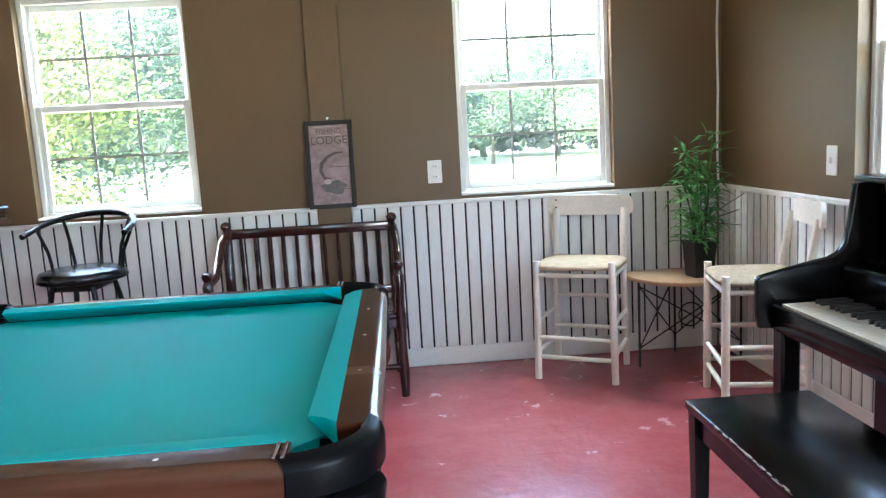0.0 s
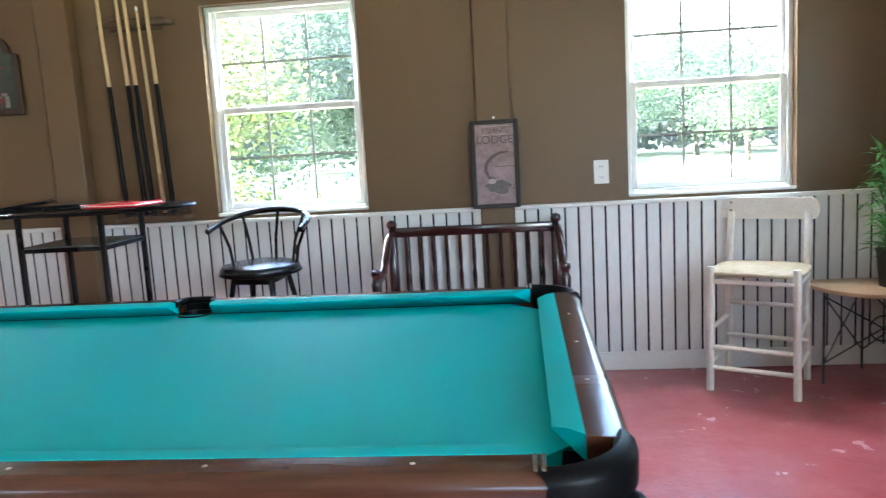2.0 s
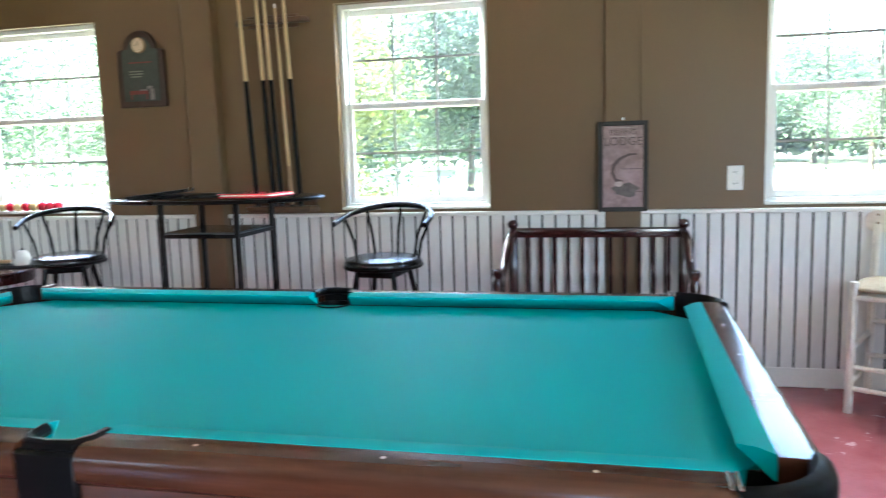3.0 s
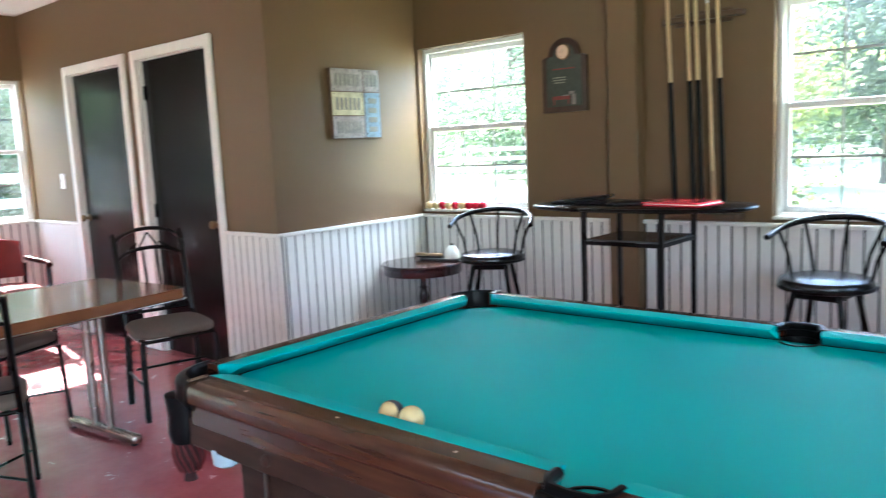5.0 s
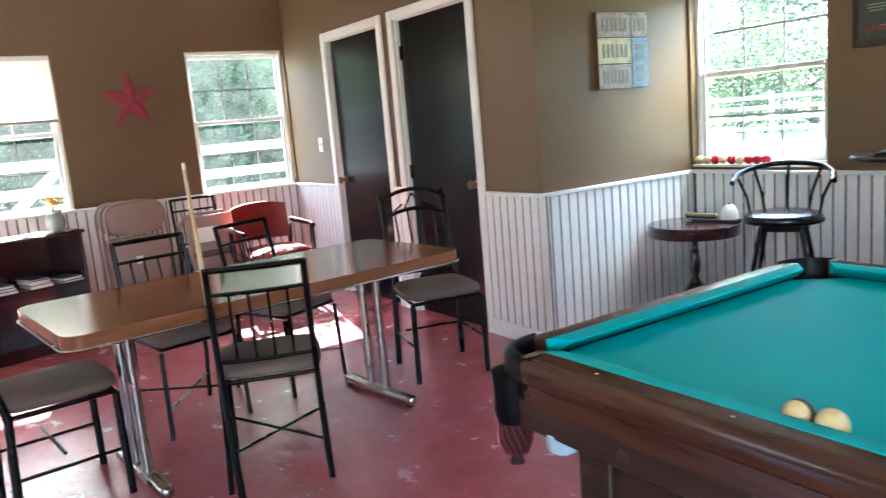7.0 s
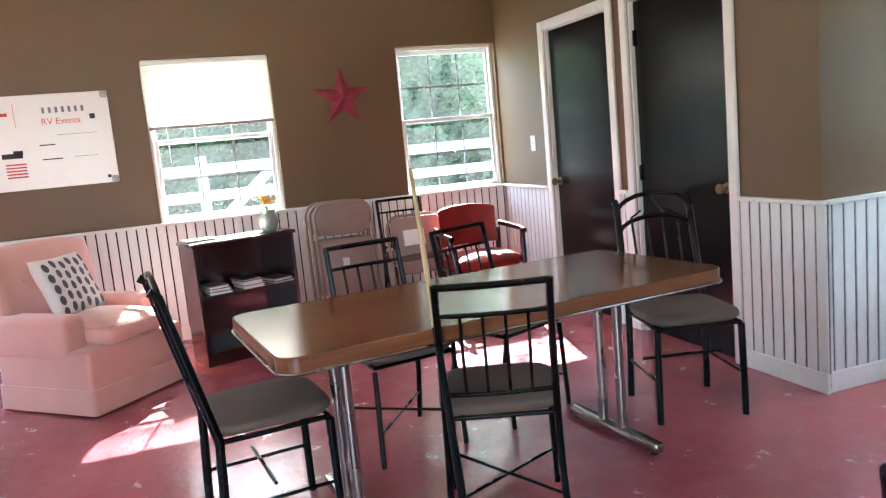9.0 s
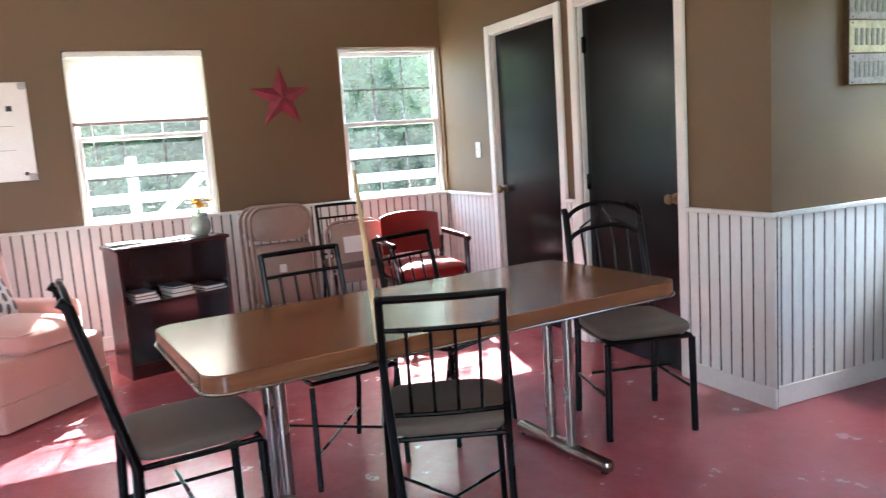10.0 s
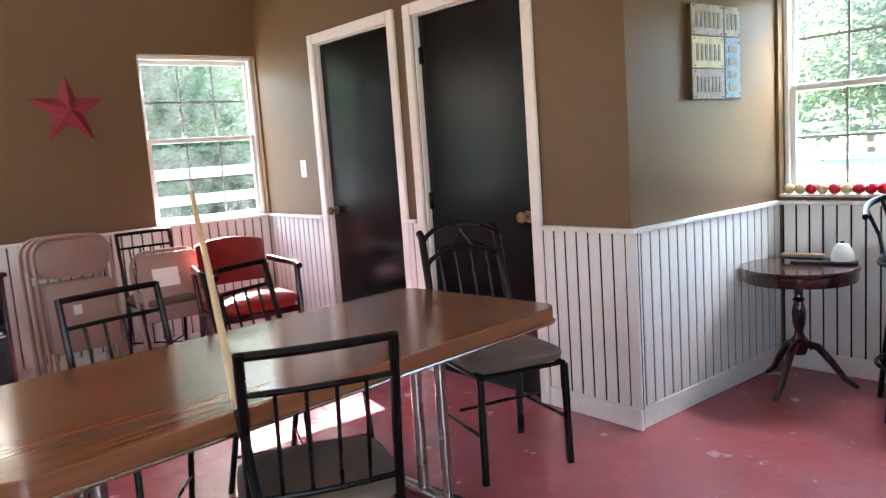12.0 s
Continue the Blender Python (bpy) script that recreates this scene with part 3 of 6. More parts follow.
def pool_table():
    X0, X1, Y0, Y1, H = -2.560, -0.100, 1.410, 2.776, 0.803
    cx, cy = (X0 + X1) / 2, (Y0 + Y1) / 2
    L, W = X1 - X0, Y1 - Y0
    root = thing("pool_table", pose(cx, cy, 0), "dark wood pool table with teal cloth and black leather pockets", "pool table")
    hx, hy = L / 2, W / 2
    bed = H - 0.040
    bx_, by_, k_ = hx - 0.085, hy - 0.085, 0.120
    bm = bmesh.new()
    slab(bm, [(bx_ - k_, -by_), (bx_, -by_ + k_), (bx_, by_ - k_), (bx_ - k_, by_), (-bx_ + k_, by_), (-bx_, by_ - k_), (-bx_, -by_ + k_), (-bx_ + k_, -by_)], bed - 0.04, bed)
    part("bed", bm, M_CLOTH, root, "teal cloth bed")
    # rails: six lengths between the pockets
    wood, cush, cut, midcut, MX = 0.072, 0.050, 0.135, 0.058, 0.028
    def rail(x0, x1, y, side):
        """A rail along x at the edge y; side is the way to the bed."""
        prof = [(0.012, H - 0.115), (0.012, H - 0.066), (0.004, H - 0.060), (0.0, H - 0.052), (0.0, H - 0.026), (0.002, H - 0.016), (0.007, H - 0.008),
                (0.014, H - 0.003), (0.024, H - 0.0005), (wood, H), (wood, H - 0.10)]
        bm = bmesh.new()
        rows = [[bm.verts.new((x, y + side * d, z)) for d, z in prof] for x in (x0, x1)]
        for k in range(len(prof)):
            j = (k + 1) % len(prof)
            bm.faces.new((rows[0][k], rows[0][j], rows[1][j], rows[1][k]))
        bm.faces.new(rows[0])
        bm.faces.new(rows[1][::-1])
        return bm
    def cushion_strip(x0, x1, y, side, skew0, skew1):
        prof = [(wood, H + 0.001), (wood + cush * 0.5, H + 0.002), (wood + cush, H - 0.004), (wood + cush - 0.001, H - 0.008), (wood + cush * 0.08, bed), (wood, bed)]
        bm = bmesh.new()
        rows = [[bm.verts.new((x + sk * (d - wood), y + side * d, z)) for d, z in prof] for x, sk in ((x0, skew0), (x1, skew1))]
        for k in range(len(prof)):
            j = (k + 1) % len(prof)
            bm.faces.new((rows[0][k], rows[0][j], rows[1][j], rows[1][k]))
        bm.faces.new(rows[0])
        bm.faces.new(rows[1][::-1])
        return bm
    for side, y in ((1, -hy), (-1, hy)):
        for x0, x1, s0, s1 in ((-hx + cut, MX - midcut, 1.2, -0.25), (MX + midcut, hx - cut, 0.25, -1.2)):
            r = part("rail", rail(x0, x1, y, side), M_RAILWOOD, root)
            part("cushion", cushion_strip(x0 + (0.006 if s0 > 1 else 0), x1 - (0.006 if s1 < -1 else 0), y, side, s0 * 0.8, s1 * 0.8), M_CLOTH, r, "teal cloth cushion")
            for k in range(3):
                u = x0 + (x1 - x0) * (0.19 + 0.31 * k)
                bm = bmesh.new()
                lathe(bm, [(0.005, 0), (0.005, 0.0012), (0.004, 0.002)], 10, pose(u, y + side * 0.046, H - 0.0018))
                part("sight", bm, M_PEARL, r, "pearl rail sight")
    turn = pose(0, 0, 0, 0, 0, 90)
    for side, x in ((1, -hx), (-1, hx)):
        for bm, mat, nm in ((rail(-hy + cut, hy - cut, -x * 1.0, -1 if x < 0 else 1), M_RAILWOOD, "rail"),
                            (cushion_strip(-hy + cut + 0.006, hy - cut - 0.006, -x, -1 if x < 0 else 1, 0.96, -0.96), M_CLOTH, "cushion")):
            bmesh.ops.transform(bm, matrix=turn, verts=bm.verts[:])
            ob = part(nm, bm, mat, root if nm == "rail" else r)
            if nm == "rail":
                r = ob
        for k in range(3):
            bm = bmesh.new()
            lathe(bm, [(0.005, 0), (0.005, 0.0012), (0.004, 0.002)], 10, pose(x + side * 0.046, (-0.27 + 0.27 * k), H - 0.0018))
            part("sight", bm, M_PEARL, r, "pearl rail sight")
    # pockets
    for sx in (-1, 1):
        for sy in (-1, 1):
            bm = bmesh.new()
            out = []
            n = 10
            ox, oy = sx * (hx - cut), sy * (hy - cut)
            R = cut + 0.004
            for k in range(n + 1):
                a = radians(90 * k / n)
                c, s = math.cos(a), math.sin(a)
                e = 0.94
                out.append((ox + sx * R * abs(c) ** e, oy + sy * R * abs(s) ** e))
            inn = []
            for k in range(n + 1):
                a = radians(90 * k / n)
                inn.append((ox + sx * (R - 0.036) * math.cos(a) ** 0.85, oy + sy * (R - 0.036) * math.sin(a) ** 0.85))
            levels = [(H + 0.0045, 0.022), (H + 0.002, 0.011), (H - 0.005, 0.003), (H - 0.016, 0.0), (H - 0.056, 0.0), (H - 0.066, 0.008), (H - 0.078, 0.014)]
            rings = []
            for z, ins in levels:
                rings.append([bm.verts.new((x - sx * ins, y - sy * ins, z)) for x, y in out])
            top = [bm.verts.new((x, y, H - 0.004)) for x, y in inn]
            low = [bm.verts.new((x, y, H - 0.078)) for x, y in inn]
            seq = [low, top] + rings
            for p, q in zip(seq, seq[1:] + seq[:1]):
                for k in range(n):
                    bm.faces.new((p[k], p[k + 1], q[k + 1], q[k]))
            for k0 in (0, n):
                bm.faces.new([r[k0] for r in seq])
            pk = part("corner_pocket", bm, M_LEATHER, root, "black leather corner pocket")
            bm = bmesh.new()
            lathe(bm, [(0.040, H - 0.125), (0.076, H - 0.110), (0.084, H - 0.044), (0.079, H - 0.044), (0.072, H - 0.105), (0.02, H - 0.118)], 20, pose(sx * (hx - 0.105), sy * (hy - 0.105), 0))
            part("pocket_liner", bm, M_LEATHER, pk)
            bm = bmesh.new()
            for q in range(2):
                box(bm, (sx * (hx - cut - 0.004 - 0.012 * q), sy * (hy - 0.036), H + 0.0035), (0.006, 0.06, 0.004), None, 0.0015)
            part("rivet_bar", bm, M_CHROME, pk, "bright metal bars")
    for sy in (-1, 1):
        bm = bmesh.new()
        lathe(bm, [(0.056, H - 0.12), (0.056, H - 0.036), (0.050, H - 0.036), (0.044, H - 0.115)], 20, pose(MX, sy * (hy - 0.078), 0))
        tube(bm, [(MX - midcut - 0.004, sy * (hy - 0.085), H - 0.006), (MX - midcut, sy * (hy - 0.05), H - 0.006), (MX - 0.042, sy * (hy - 0.024), H - 0.006), (MX, sy * (hy - 0.018), H - 0.006),
                  (MX + 0.042, sy * (hy - 0.024), H - 0.006), (MX + midcut, sy * (hy - 0.05), H - 0.006), (MX + midcut + 0.004, sy * (hy - 0.085), H - 0.006)], 0.012, 8)
        box(bm, (MX, sy * (hy - 0.012), H - 0.062), (2 * midcut, 0.024, 0.105), None, 0.006)
        part("side_pocket", bm, M_LEATHER, root, "black leather side pocket")
    # net bags and drop leathers under the visible corner
    for sx, sy in ((-1, -1), (1, -1), (-1, 1), (1, 1)):
        bm = bmesh.new()
        lathe(bm, [(0.024, 0.612), (0.042, 0.616), (0.049, 0.645), (0.045, 0.690), (0.050, 0.745)], 14, pose(sx * (hx - 0.045), sy * (hy - 0.045), 0))
        bag = part("pocket_bag", bm, M_LEATHER, root, "black leather pocket sleeve")
        bm = bmesh.new()
        lathe(bm, [(0.004, 0.498), (0.019, 0.503), (0.013, 0.524), (0.025, 0.534), (0.036, 0.556), (0.040, 0.586), (0.035, 0.614)], 14, pose(sx * (hx - 0.045), sy * (hy - 0.045), 0))
        part("net_lining", bm, M_NETLINE, bag, "dark net pouch with a tied tail")
        bm = bmesh.new()
        a = pose(sx * (hx - 0.045), sy * (hy - 0.045), 0)
        for k in range(14):
            ang = 2 * math.pi * k / 14
            rr = (0.0375, 0.0425, 0.0390, 0.0275)
            p = [a @ Vector((rr[j] * math.cos(ang + 0.25 * j), rr[j] * math.sin(ang + 0.25 * j), 0.612 - 0.027 * j)) for j in range(4)]
            tube(bm, p, 0.0028, 5)
        part("net", bm, M_NETCORD, root, "dark red net cord")
    # apron, cabinet and panels
    for c, d in (((0, -hy + 0.045, H - 0.152), (L - 0.16, 0.03, 0.078)), ((0, hy - 0.045, H - 0.152), (L - 0.16, 0.03, 0.078)),
                 ((-hx + 0.045, 0, H - 0.152), (0.03, W - 0.17, 0.078)), ((hx - 0.045, 0, H - 0.152), (0.03, W - 0.17, 0.078))):
        solid("apron", M_CABWOOD, root, (c, d), bevel=0.006)
    bx, by = hx - 0.215, hy - 0.11
    solid("cabinet", M_CABWOOD, root, ((0, 0, 0.345), (2 * bx, 2 * by, 0.69)), bevel=0.006)
    for sy in (-1, 1):
        for x in (-bx + 0.05, -bx / 3, bx / 3, bx - 0.05):
            solid("stile", M_CABWOOD, root, ((x, sy * (by + 0.009), 0.31), (0.10, 0.018, 0.60)), bevel=0.004)
        solid("plinth", M_CABWOOD, root, ((0, sy * (by + 0.0085), 0.065), (2 * bx - 0.01, 0.017, 0.11)), bevel=0.004)
        solid("panel_rail", M_CABWOOD, root, ((0, sy * (by + 0.0085), 0.645), (2 * bx - 0.01, 0.017, 0.07)), bevel=0.004)
    for x in (-hx + 0.42, -0.42, 0.42, hx - 0.42):
        bm = bmesh.new()
        lathe(bm, [(0.016, 0), (0.016, 0.006), (0.006, 0.010)], 14, pose(x, -hy + 0.030, H - 0.152, 90, 0, 0))
        part("bolt_cover", bm, M_CABWOOD, root)
    for sy in (-1, 1):
        leg = solid("leg", M_LEATHER, root, ((hx - 0.135, sy * (hy - 0.135), 0.345), (0.16, 0.15, 0.69)), bevel=0.03, seg=2, label="black corner leg")
        solid("foot", M_CABWOOD, leg, ((hx - 0.135, sy * (hy - 0.135), 0.02), (0.18, 0.17, 0.04)), bevel=0.008)
    return root


pool_table()

# ---- dining table ----
def dining_table():
    root = thing("dining_table", pose(-4.375, 1.485, 0, 0, 0, 5.8), "walnut laminate dining table with chrome double-post legs", "table")
    bm = bmesh.new()
    slab(bm, rounded(0.80, 1.79, 0.075, 8), 0.688, 0.742, bevel=0.004)
    top = part("tabletop", bm, M_TABLETOP, root, "walnut grain laminate top", 12)
    bm = bmesh.new()
    pts = [(x, y, 0.690) for x, y in rounded(0.808, 1.798, 0.079, 8)]
    tube(bm, pts, 0.0055, 6, True)
    part("edge_band", bm, M_CHROME, top, "bright metal lower edge")
    for y in (-0.60, 0.60):
        for x in (-0.065, 0.065):
            bm = bmesh.new()
            tube(bm, [(x, y, 0.05), (x, y, 0.688)], 0.021, 14)
            part("leg_post", bm, M_CHROME, root)
        bm = bmesh.new()
        slab(bm, rounded(0.60, 0.055, 0.026, 5), 0.012, 0.052, pose(0, y, 0), 0.010)
        foot = part("foot_bar", bm, M_CHROME, root)
        for x in (-0.26, 0.26):
            bm = bmesh.new()
            lathe(bm, [(0.018, 0), (0.018, 0.014), (0.010, 0.018)], 12, pose(x, y, 0))
            part("glide", bm, M_LEATHER, foot)
        solid("mount_plate", M_BLACKMETAL, root, ((0, y, 0.680), (0.30, 0.12, 0.015)), bevel=0.004)
    return root


dining_table()


# ---- metal dining chairs ----
def seat_pad(root, z=0.43):
    bm = bmesh.new()
    cushion(bm, 0.42, 0.42, 0.062, 0.32, z, 0.016, 10)
    part("seat", bm, M_SEATGREY, root, "taupe upholstered seat")


def spindle_chair(m):
    """Square-backed chair with four spindles and crossed stretchers."""
    root = thing("dining_chair", m, "black metal dining chair with spindle back and taupe seat", "chair", "chairs round the dining table")
    seat_pad(root)
    rake = lambda z: -0.185 - 0.10 * max(0, z - 0.43) / 0.47
    for s in (-1, 1):
        bm = bmesh.new()
        tube(bm, [(s * 0.195, -0.245, 0.0), (s * 0.188, -0.19, 0.25), (s * 0.185, rake(0.43), 0.43), (s * 0.180, rake(0.65), 0.65), (s * 0.178, rake(0.9), 0.895)], 0.0125, 8)
        part("back_post", bm, M_BLACKMETAL, root)
        bm = bmesh.new()
        tube(bm, [(s * 0.20, 0.195, 0.0), (s * 0.19, 0.175, 0.41)], 0.0115, 8)
        part("leg", bm, M_BLACKMETAL, root)
    for nm, z, r in (("top_rail", 0.888, 0.0115), ("middle_rail", 0.792, 0.008), ("lower_rail", 0.515, 0.008)):
        bm = bmesh.new()
        bow = [(-0.178 + 0.0712 * k, rake(z) - 0.014 * math.sin(math.pi * k / 5), z) for k in range(6)]
        tube(bm, bow, r, 8)
        part(nm, bm, M_BLACKMETAL, root)
    for k in range(4):
        x = -0.107 + 0.0713 * k
        bm = bmesh.new()
        bow = -0.014 * math.sin(math.pi * (x + 0.178) / 0.356)
        tube(bm, [(x, rake(0.515) + bow, 0.515), (x, rake(0.792) + bow, 0.792)], 0.0055, 7)
        part("spindle", bm, M_BLACKMETAL, root)
    bm = bmesh.new()
    for pts in ([(-0.185, -0.18, 0.425), (0.185, -0.18, 0.425)], [(-0.185, 0.17, 0.425), (0.185, 0.17, 0.425)],
                [(-0.185, -0.18, 0.425), (-0.185, 0.17, 0.425)], [(0.185, -0.18, 0.425), (0.185, 0.17, 0.425)]):
        tube(bm, pts, 0.009, 8)
    part("seat_frame", bm, M_BLACKMETAL, root)
    bm = bmesh.new()
    tube(bm, [(-0.193, -0.215, 0.14), (0.197, 0.188, 0.14)], 0.006, 7)
    tube(bm, [(0.193, -0.215, 0.152), (-0.197, 0.188, 0.152)], 0.006, 7)
    part("cross_stretcher", bm, M_BLACKMETAL, root)
    return root


def arch_chair(m):
    """Arch-backed chair with a fan of bars and side stretchers."""
    root = thing("dining_chair", m, "black metal dining chair with arched fan back and taupe seat", "chair", "chairs round the dining table")
    seat_pad(root)
    rake = lambda z: -0.195 - 0.135 * max(0, z - 0.43) / 0.55
    for s in (-1, 1):
        bm = bmesh.new()
        tube(bm, [(s * 0.195, -0.215, 0.0), (s * 0.19, -0.195, 0.43), (s * 0.186, rake(0.7), 0.70), (s * 0.183, rake(0.93), 0.935), (s * 0.183, rake(0.98) - 0.012, 0.955)], 0.0165, 10)
        part("back_post", bm, M_BLACKMETAL, root)
        bm = bmesh.new()
        tube(bm, [(s * 0.197, 0.185, 0.0), (s * 0.192, 0.18, 0.42)], 0.0155, 10)
        part("leg", bm, M_BLACKMETAL, root)
        bm = bmesh.new()
        tube(bm, [(s * 0.194, -0.205, 0.19), (s * 0.196, 0.183, 0.19)], 0.007, 8)
        part("stretcher", bm, M_BLACKMETAL, root)
    for nm, zc, rise in (("top_arch", 0.90, 0.085), ("lower_arch", 0.80, 0.075)):
        bm = bmesh.new()
        tube(bm, [(0.181 * math.cos(math.pi * k / 12), rake(zc) - 0.01 * math.sin(math.pi * k / 12), zc + rise * math.sin(math.pi * k / 12)) for k in range(13)], 0.011, 8)
        part(nm, bm, M_BLACKMETAL, root)
    bm = bmesh.new()
    tube(bm, [(-0.184, rake(0.52), 0.52), (0.184, rake(0.52), 0.52)], 0.009, 8)
    part("lower_rail", bm, M_BLACKMETAL, root)
    for k in range(4):
        x = -0.11 + 0.0733 * k
        bm = bmesh.new()
        zt = 0.80 + 0.075 * math.sqrt(max(0, 1 - (x / 0.181) ** 2))
        tube(bm, [(x, rake(0.52), 0.52), (x * 1.05, rake(zt), zt)], 0.0065, 7)
        part("spindle", bm, M_BLACKMETAL, root)
    bm = bmesh.new()
    for x0, x1 in ((-0.06, 0.0), (0.06, 0.0), (-0.12, -0.06), (0.12, 0.06)):
        tube(bm, [(x0, rake(0.87), 0.868), (x1, rake(0.95), 0.962 - abs(x1))], 0.005, 6)
    part("fan_bars", bm, M_BLACKMETAL, root)
    bm = bmesh.new()
    tube(bm, [(-0.19, -0.03, 0.24), (0.19, -0.03, 0.24)], 0.007, 8)
    for s in (-1, 1):
        tube(bm, [(s * 0.188, -0.19, 0.425), (s * 0.188, 0.18, 0.425)], 0.010, 8)
    tube(bm, [(-0.188, 0.178, 0.425), (0.188, 0.178, 0.425)], 0.010, 8)
    tube(bm, [(-0.188, -0.19, 0.425), (0.188, -0.19, 0.425)], 0.010, 8)
    part("seat_frame", bm, M_BLACKMETAL, root)
    return root


chair_b = spindle_chair(pose(-4.055, 1.395, 0, 0, 0, 68))
copy_thing(chair_b, pose(-4.86, 1.26, 0, 0, 0, -81))
copy_thing(chair_b, pose(-4.98, 1.85, 0, 0, 0, -67.5))
wall_chair = copy_thing(chair_b, pose(-7.36, 2.15, 0, 0, 0, -90))
wall_chair["label"] = "black metal dining chair standing against the wainscot"
chair_a = arch_chair(pose(-4.39, 0.62, 0, 0, 0, 6))
copy_thing(chair_a, pose(-4.54, 2.55, 0, 0, 0, -105))

# ---- white rush stools ----
def rush_stool(m):
    root = thing("bar_stool", m, "cream painted wooden stool with woven rush seat and board back", "stool", "cream rush stools")
    for s in (-1, 1):
        for y, h, nm in ((0.165, 0.605, "leg"), (-0.155, 0.83, "back_post")):
            bm = bmesh.new()
            if nm == "leg":
                tube(bm, [(s * 0.195, y, 0), (s * 0.188, y - 0.005, h)], 0.0175, 12)
            else:
                tube(bm, [(s * 0.185, y - 0.02, 0), (s * 0.180, y, 0.55), (s * 0.178, y - 0.05, h)], 0.0165, 12)
            part(nm, bm, M_CREAMPAINT, root)
        for z in (0.14, 0.30, 0.535):
            bm = bmesh.new()
            tube(bm, [(s * 0.190, -0.155, z), (s * 0.192, 0.162, z)], 0.0115, 10)
            part("side_rung", bm, M_CREAMPAINT, root)
    for y, z in ((0.163, 0.115), (0.163, 0.215), (0.163, 0.535), (-0.158, 0.20), (-0.158, 0.37), (-0.155, 0.535)):
        bm = bmesh.new()
        tube(bm, [(-0.19, y, z), (0.19, y, z)], 0.0115, 10)
        part("rung", bm, M_CREAMPAINT, root)
    bm = bmesh.new()
    cushion(bm, 0.43, 0.375, 0.035, 0.3, 0.556, 0.006, 8)
    part("seat", bm, M_RUSH, root, "woven rush seat")
    bm = bmesh.new()
    out = rounded(0.46, 0.105, 0.045, 6)
    n = len(out)
    rows = []
    for d in (-0.010, 0.010):
        rows.append([bm.verts.new((x, -0.205 + d - 0.030 * (1 - (x / 0.23) ** 2), 0.853 + y - 0.012 * (x / 0.23) ** 2)) for x, y in out])
    for k in range(n):
        bm.faces.new((rows[0][k], rows[0][(k + 1) % n], rows[1][(k + 1) % n], rows[1][k]))
    bm.faces.new(rows[0][::-1])
    bm.faces.new(rows[1])
    back = part("backrest", bm, M_CREAMPAINT, root)
    for s in (-1, 1):
        for dz in (-0.018, 0.022):
            bm = bmesh.new()
            lathe(bm, [(0.006, 0), (0.006, 0.002), (0.003, 0.003)], 8, pose(s * 0.18, -0.205, 0.853 + dz, -90, 0, 0))
            part("screw", bm, M_BRASS, back)
    return root


stool = rush_stool(pose(0.865, 4.135, 0, 0, 0, 152))
copy_thing(stool, pose(1.485, 3.545, 0, 0, 0, 78))


# ---- iron plant stand, pot and bamboo ----
def plant_stand():
    cx, cy, h = 1.43, 4.155, 0.470
    root = thing("plant_stand", pose(cx, cy, 0), "half-round light wood side table on thin black iron legs", "side table")
    out = [(-0.285, 0.20)] + [(0.30 * math.cos(radians(a)), 0.10 + 0.32 * math.sin(radians(a)) * 1.0) for a in range(180, 361, 12)] + [(0.285, 0.20)]
    bm = bmesh.new()
    slab(bm, out, h - 0.022, h, bevel=0.006)
    part("tabletop", bm, M_LIGHTWOOD, root, "light wood top")
    feet = ((-0.27, -0.02), (0.27, -0.02), (0.0, 0.20))
    for x, y in feet:
        bm = bmesh.new()
        tube(bm, [(x, y, 0), (x, y, h - 0.022)], 0.0065, 8)
        part("leg", bm, M_IRON, root)
    for (x0, y0), (x1, y1) in ((feet[0], feet[1]), (feet[0], feet[2]), (feet[1], feet[2])):
        for za, zb in ((h - 0.04, 0.10), (0.10, h - 0.04)):
            bm = bmesh.new()
            tube(bm, [(x0, y0, za), (x1, y1, zb)], 0.004, 6)
            part("brace", bm, M_IRON, root)
    bm = bmesh.new()
    tube(bm, [(0.062 * math.cos(2 * math.pi * k / 20), -0.024, 0.265 + 0.062 * math.sin(2 * math.pi * k / 20)) for k in range(20)], 0.004, 6, True)
    part("ring", bm, M_IRON, root)
    return h


STAND_H = plant_stand()
pot = thing("plant_pot", pose(1.468, 4.105, STAND_H, 0, 0, 8), "square tapered glossy black plant pot", "pot")
bm = bmesh.new()
seq = []
for w, z in ((0.100, 0), (0.122, 0.165), (0.128, 0.172), (0.128, 0.182), (0.116, 0.182), (0.112, 0.16)):
    seq.append([bm.verts.new((x * w / 2, y * w / 2, z)) for x, y in ((-1, -1), (1, -1), (1, 1), (-1, 1))])
for a, b in zip(seq, seq[1:]):
    for k in range(4):
        bm.faces.new((a[k], a[(k + 1) % 4], b[(k + 1) % 4], b[k]))
bm.faces.new(seq[0][::-1])
part("pot_body", bm, M_POT, pot)
solid("soil", M_BARK, pot, ((0, 0, 0.145), (0.110, 0.110, 0.03)))


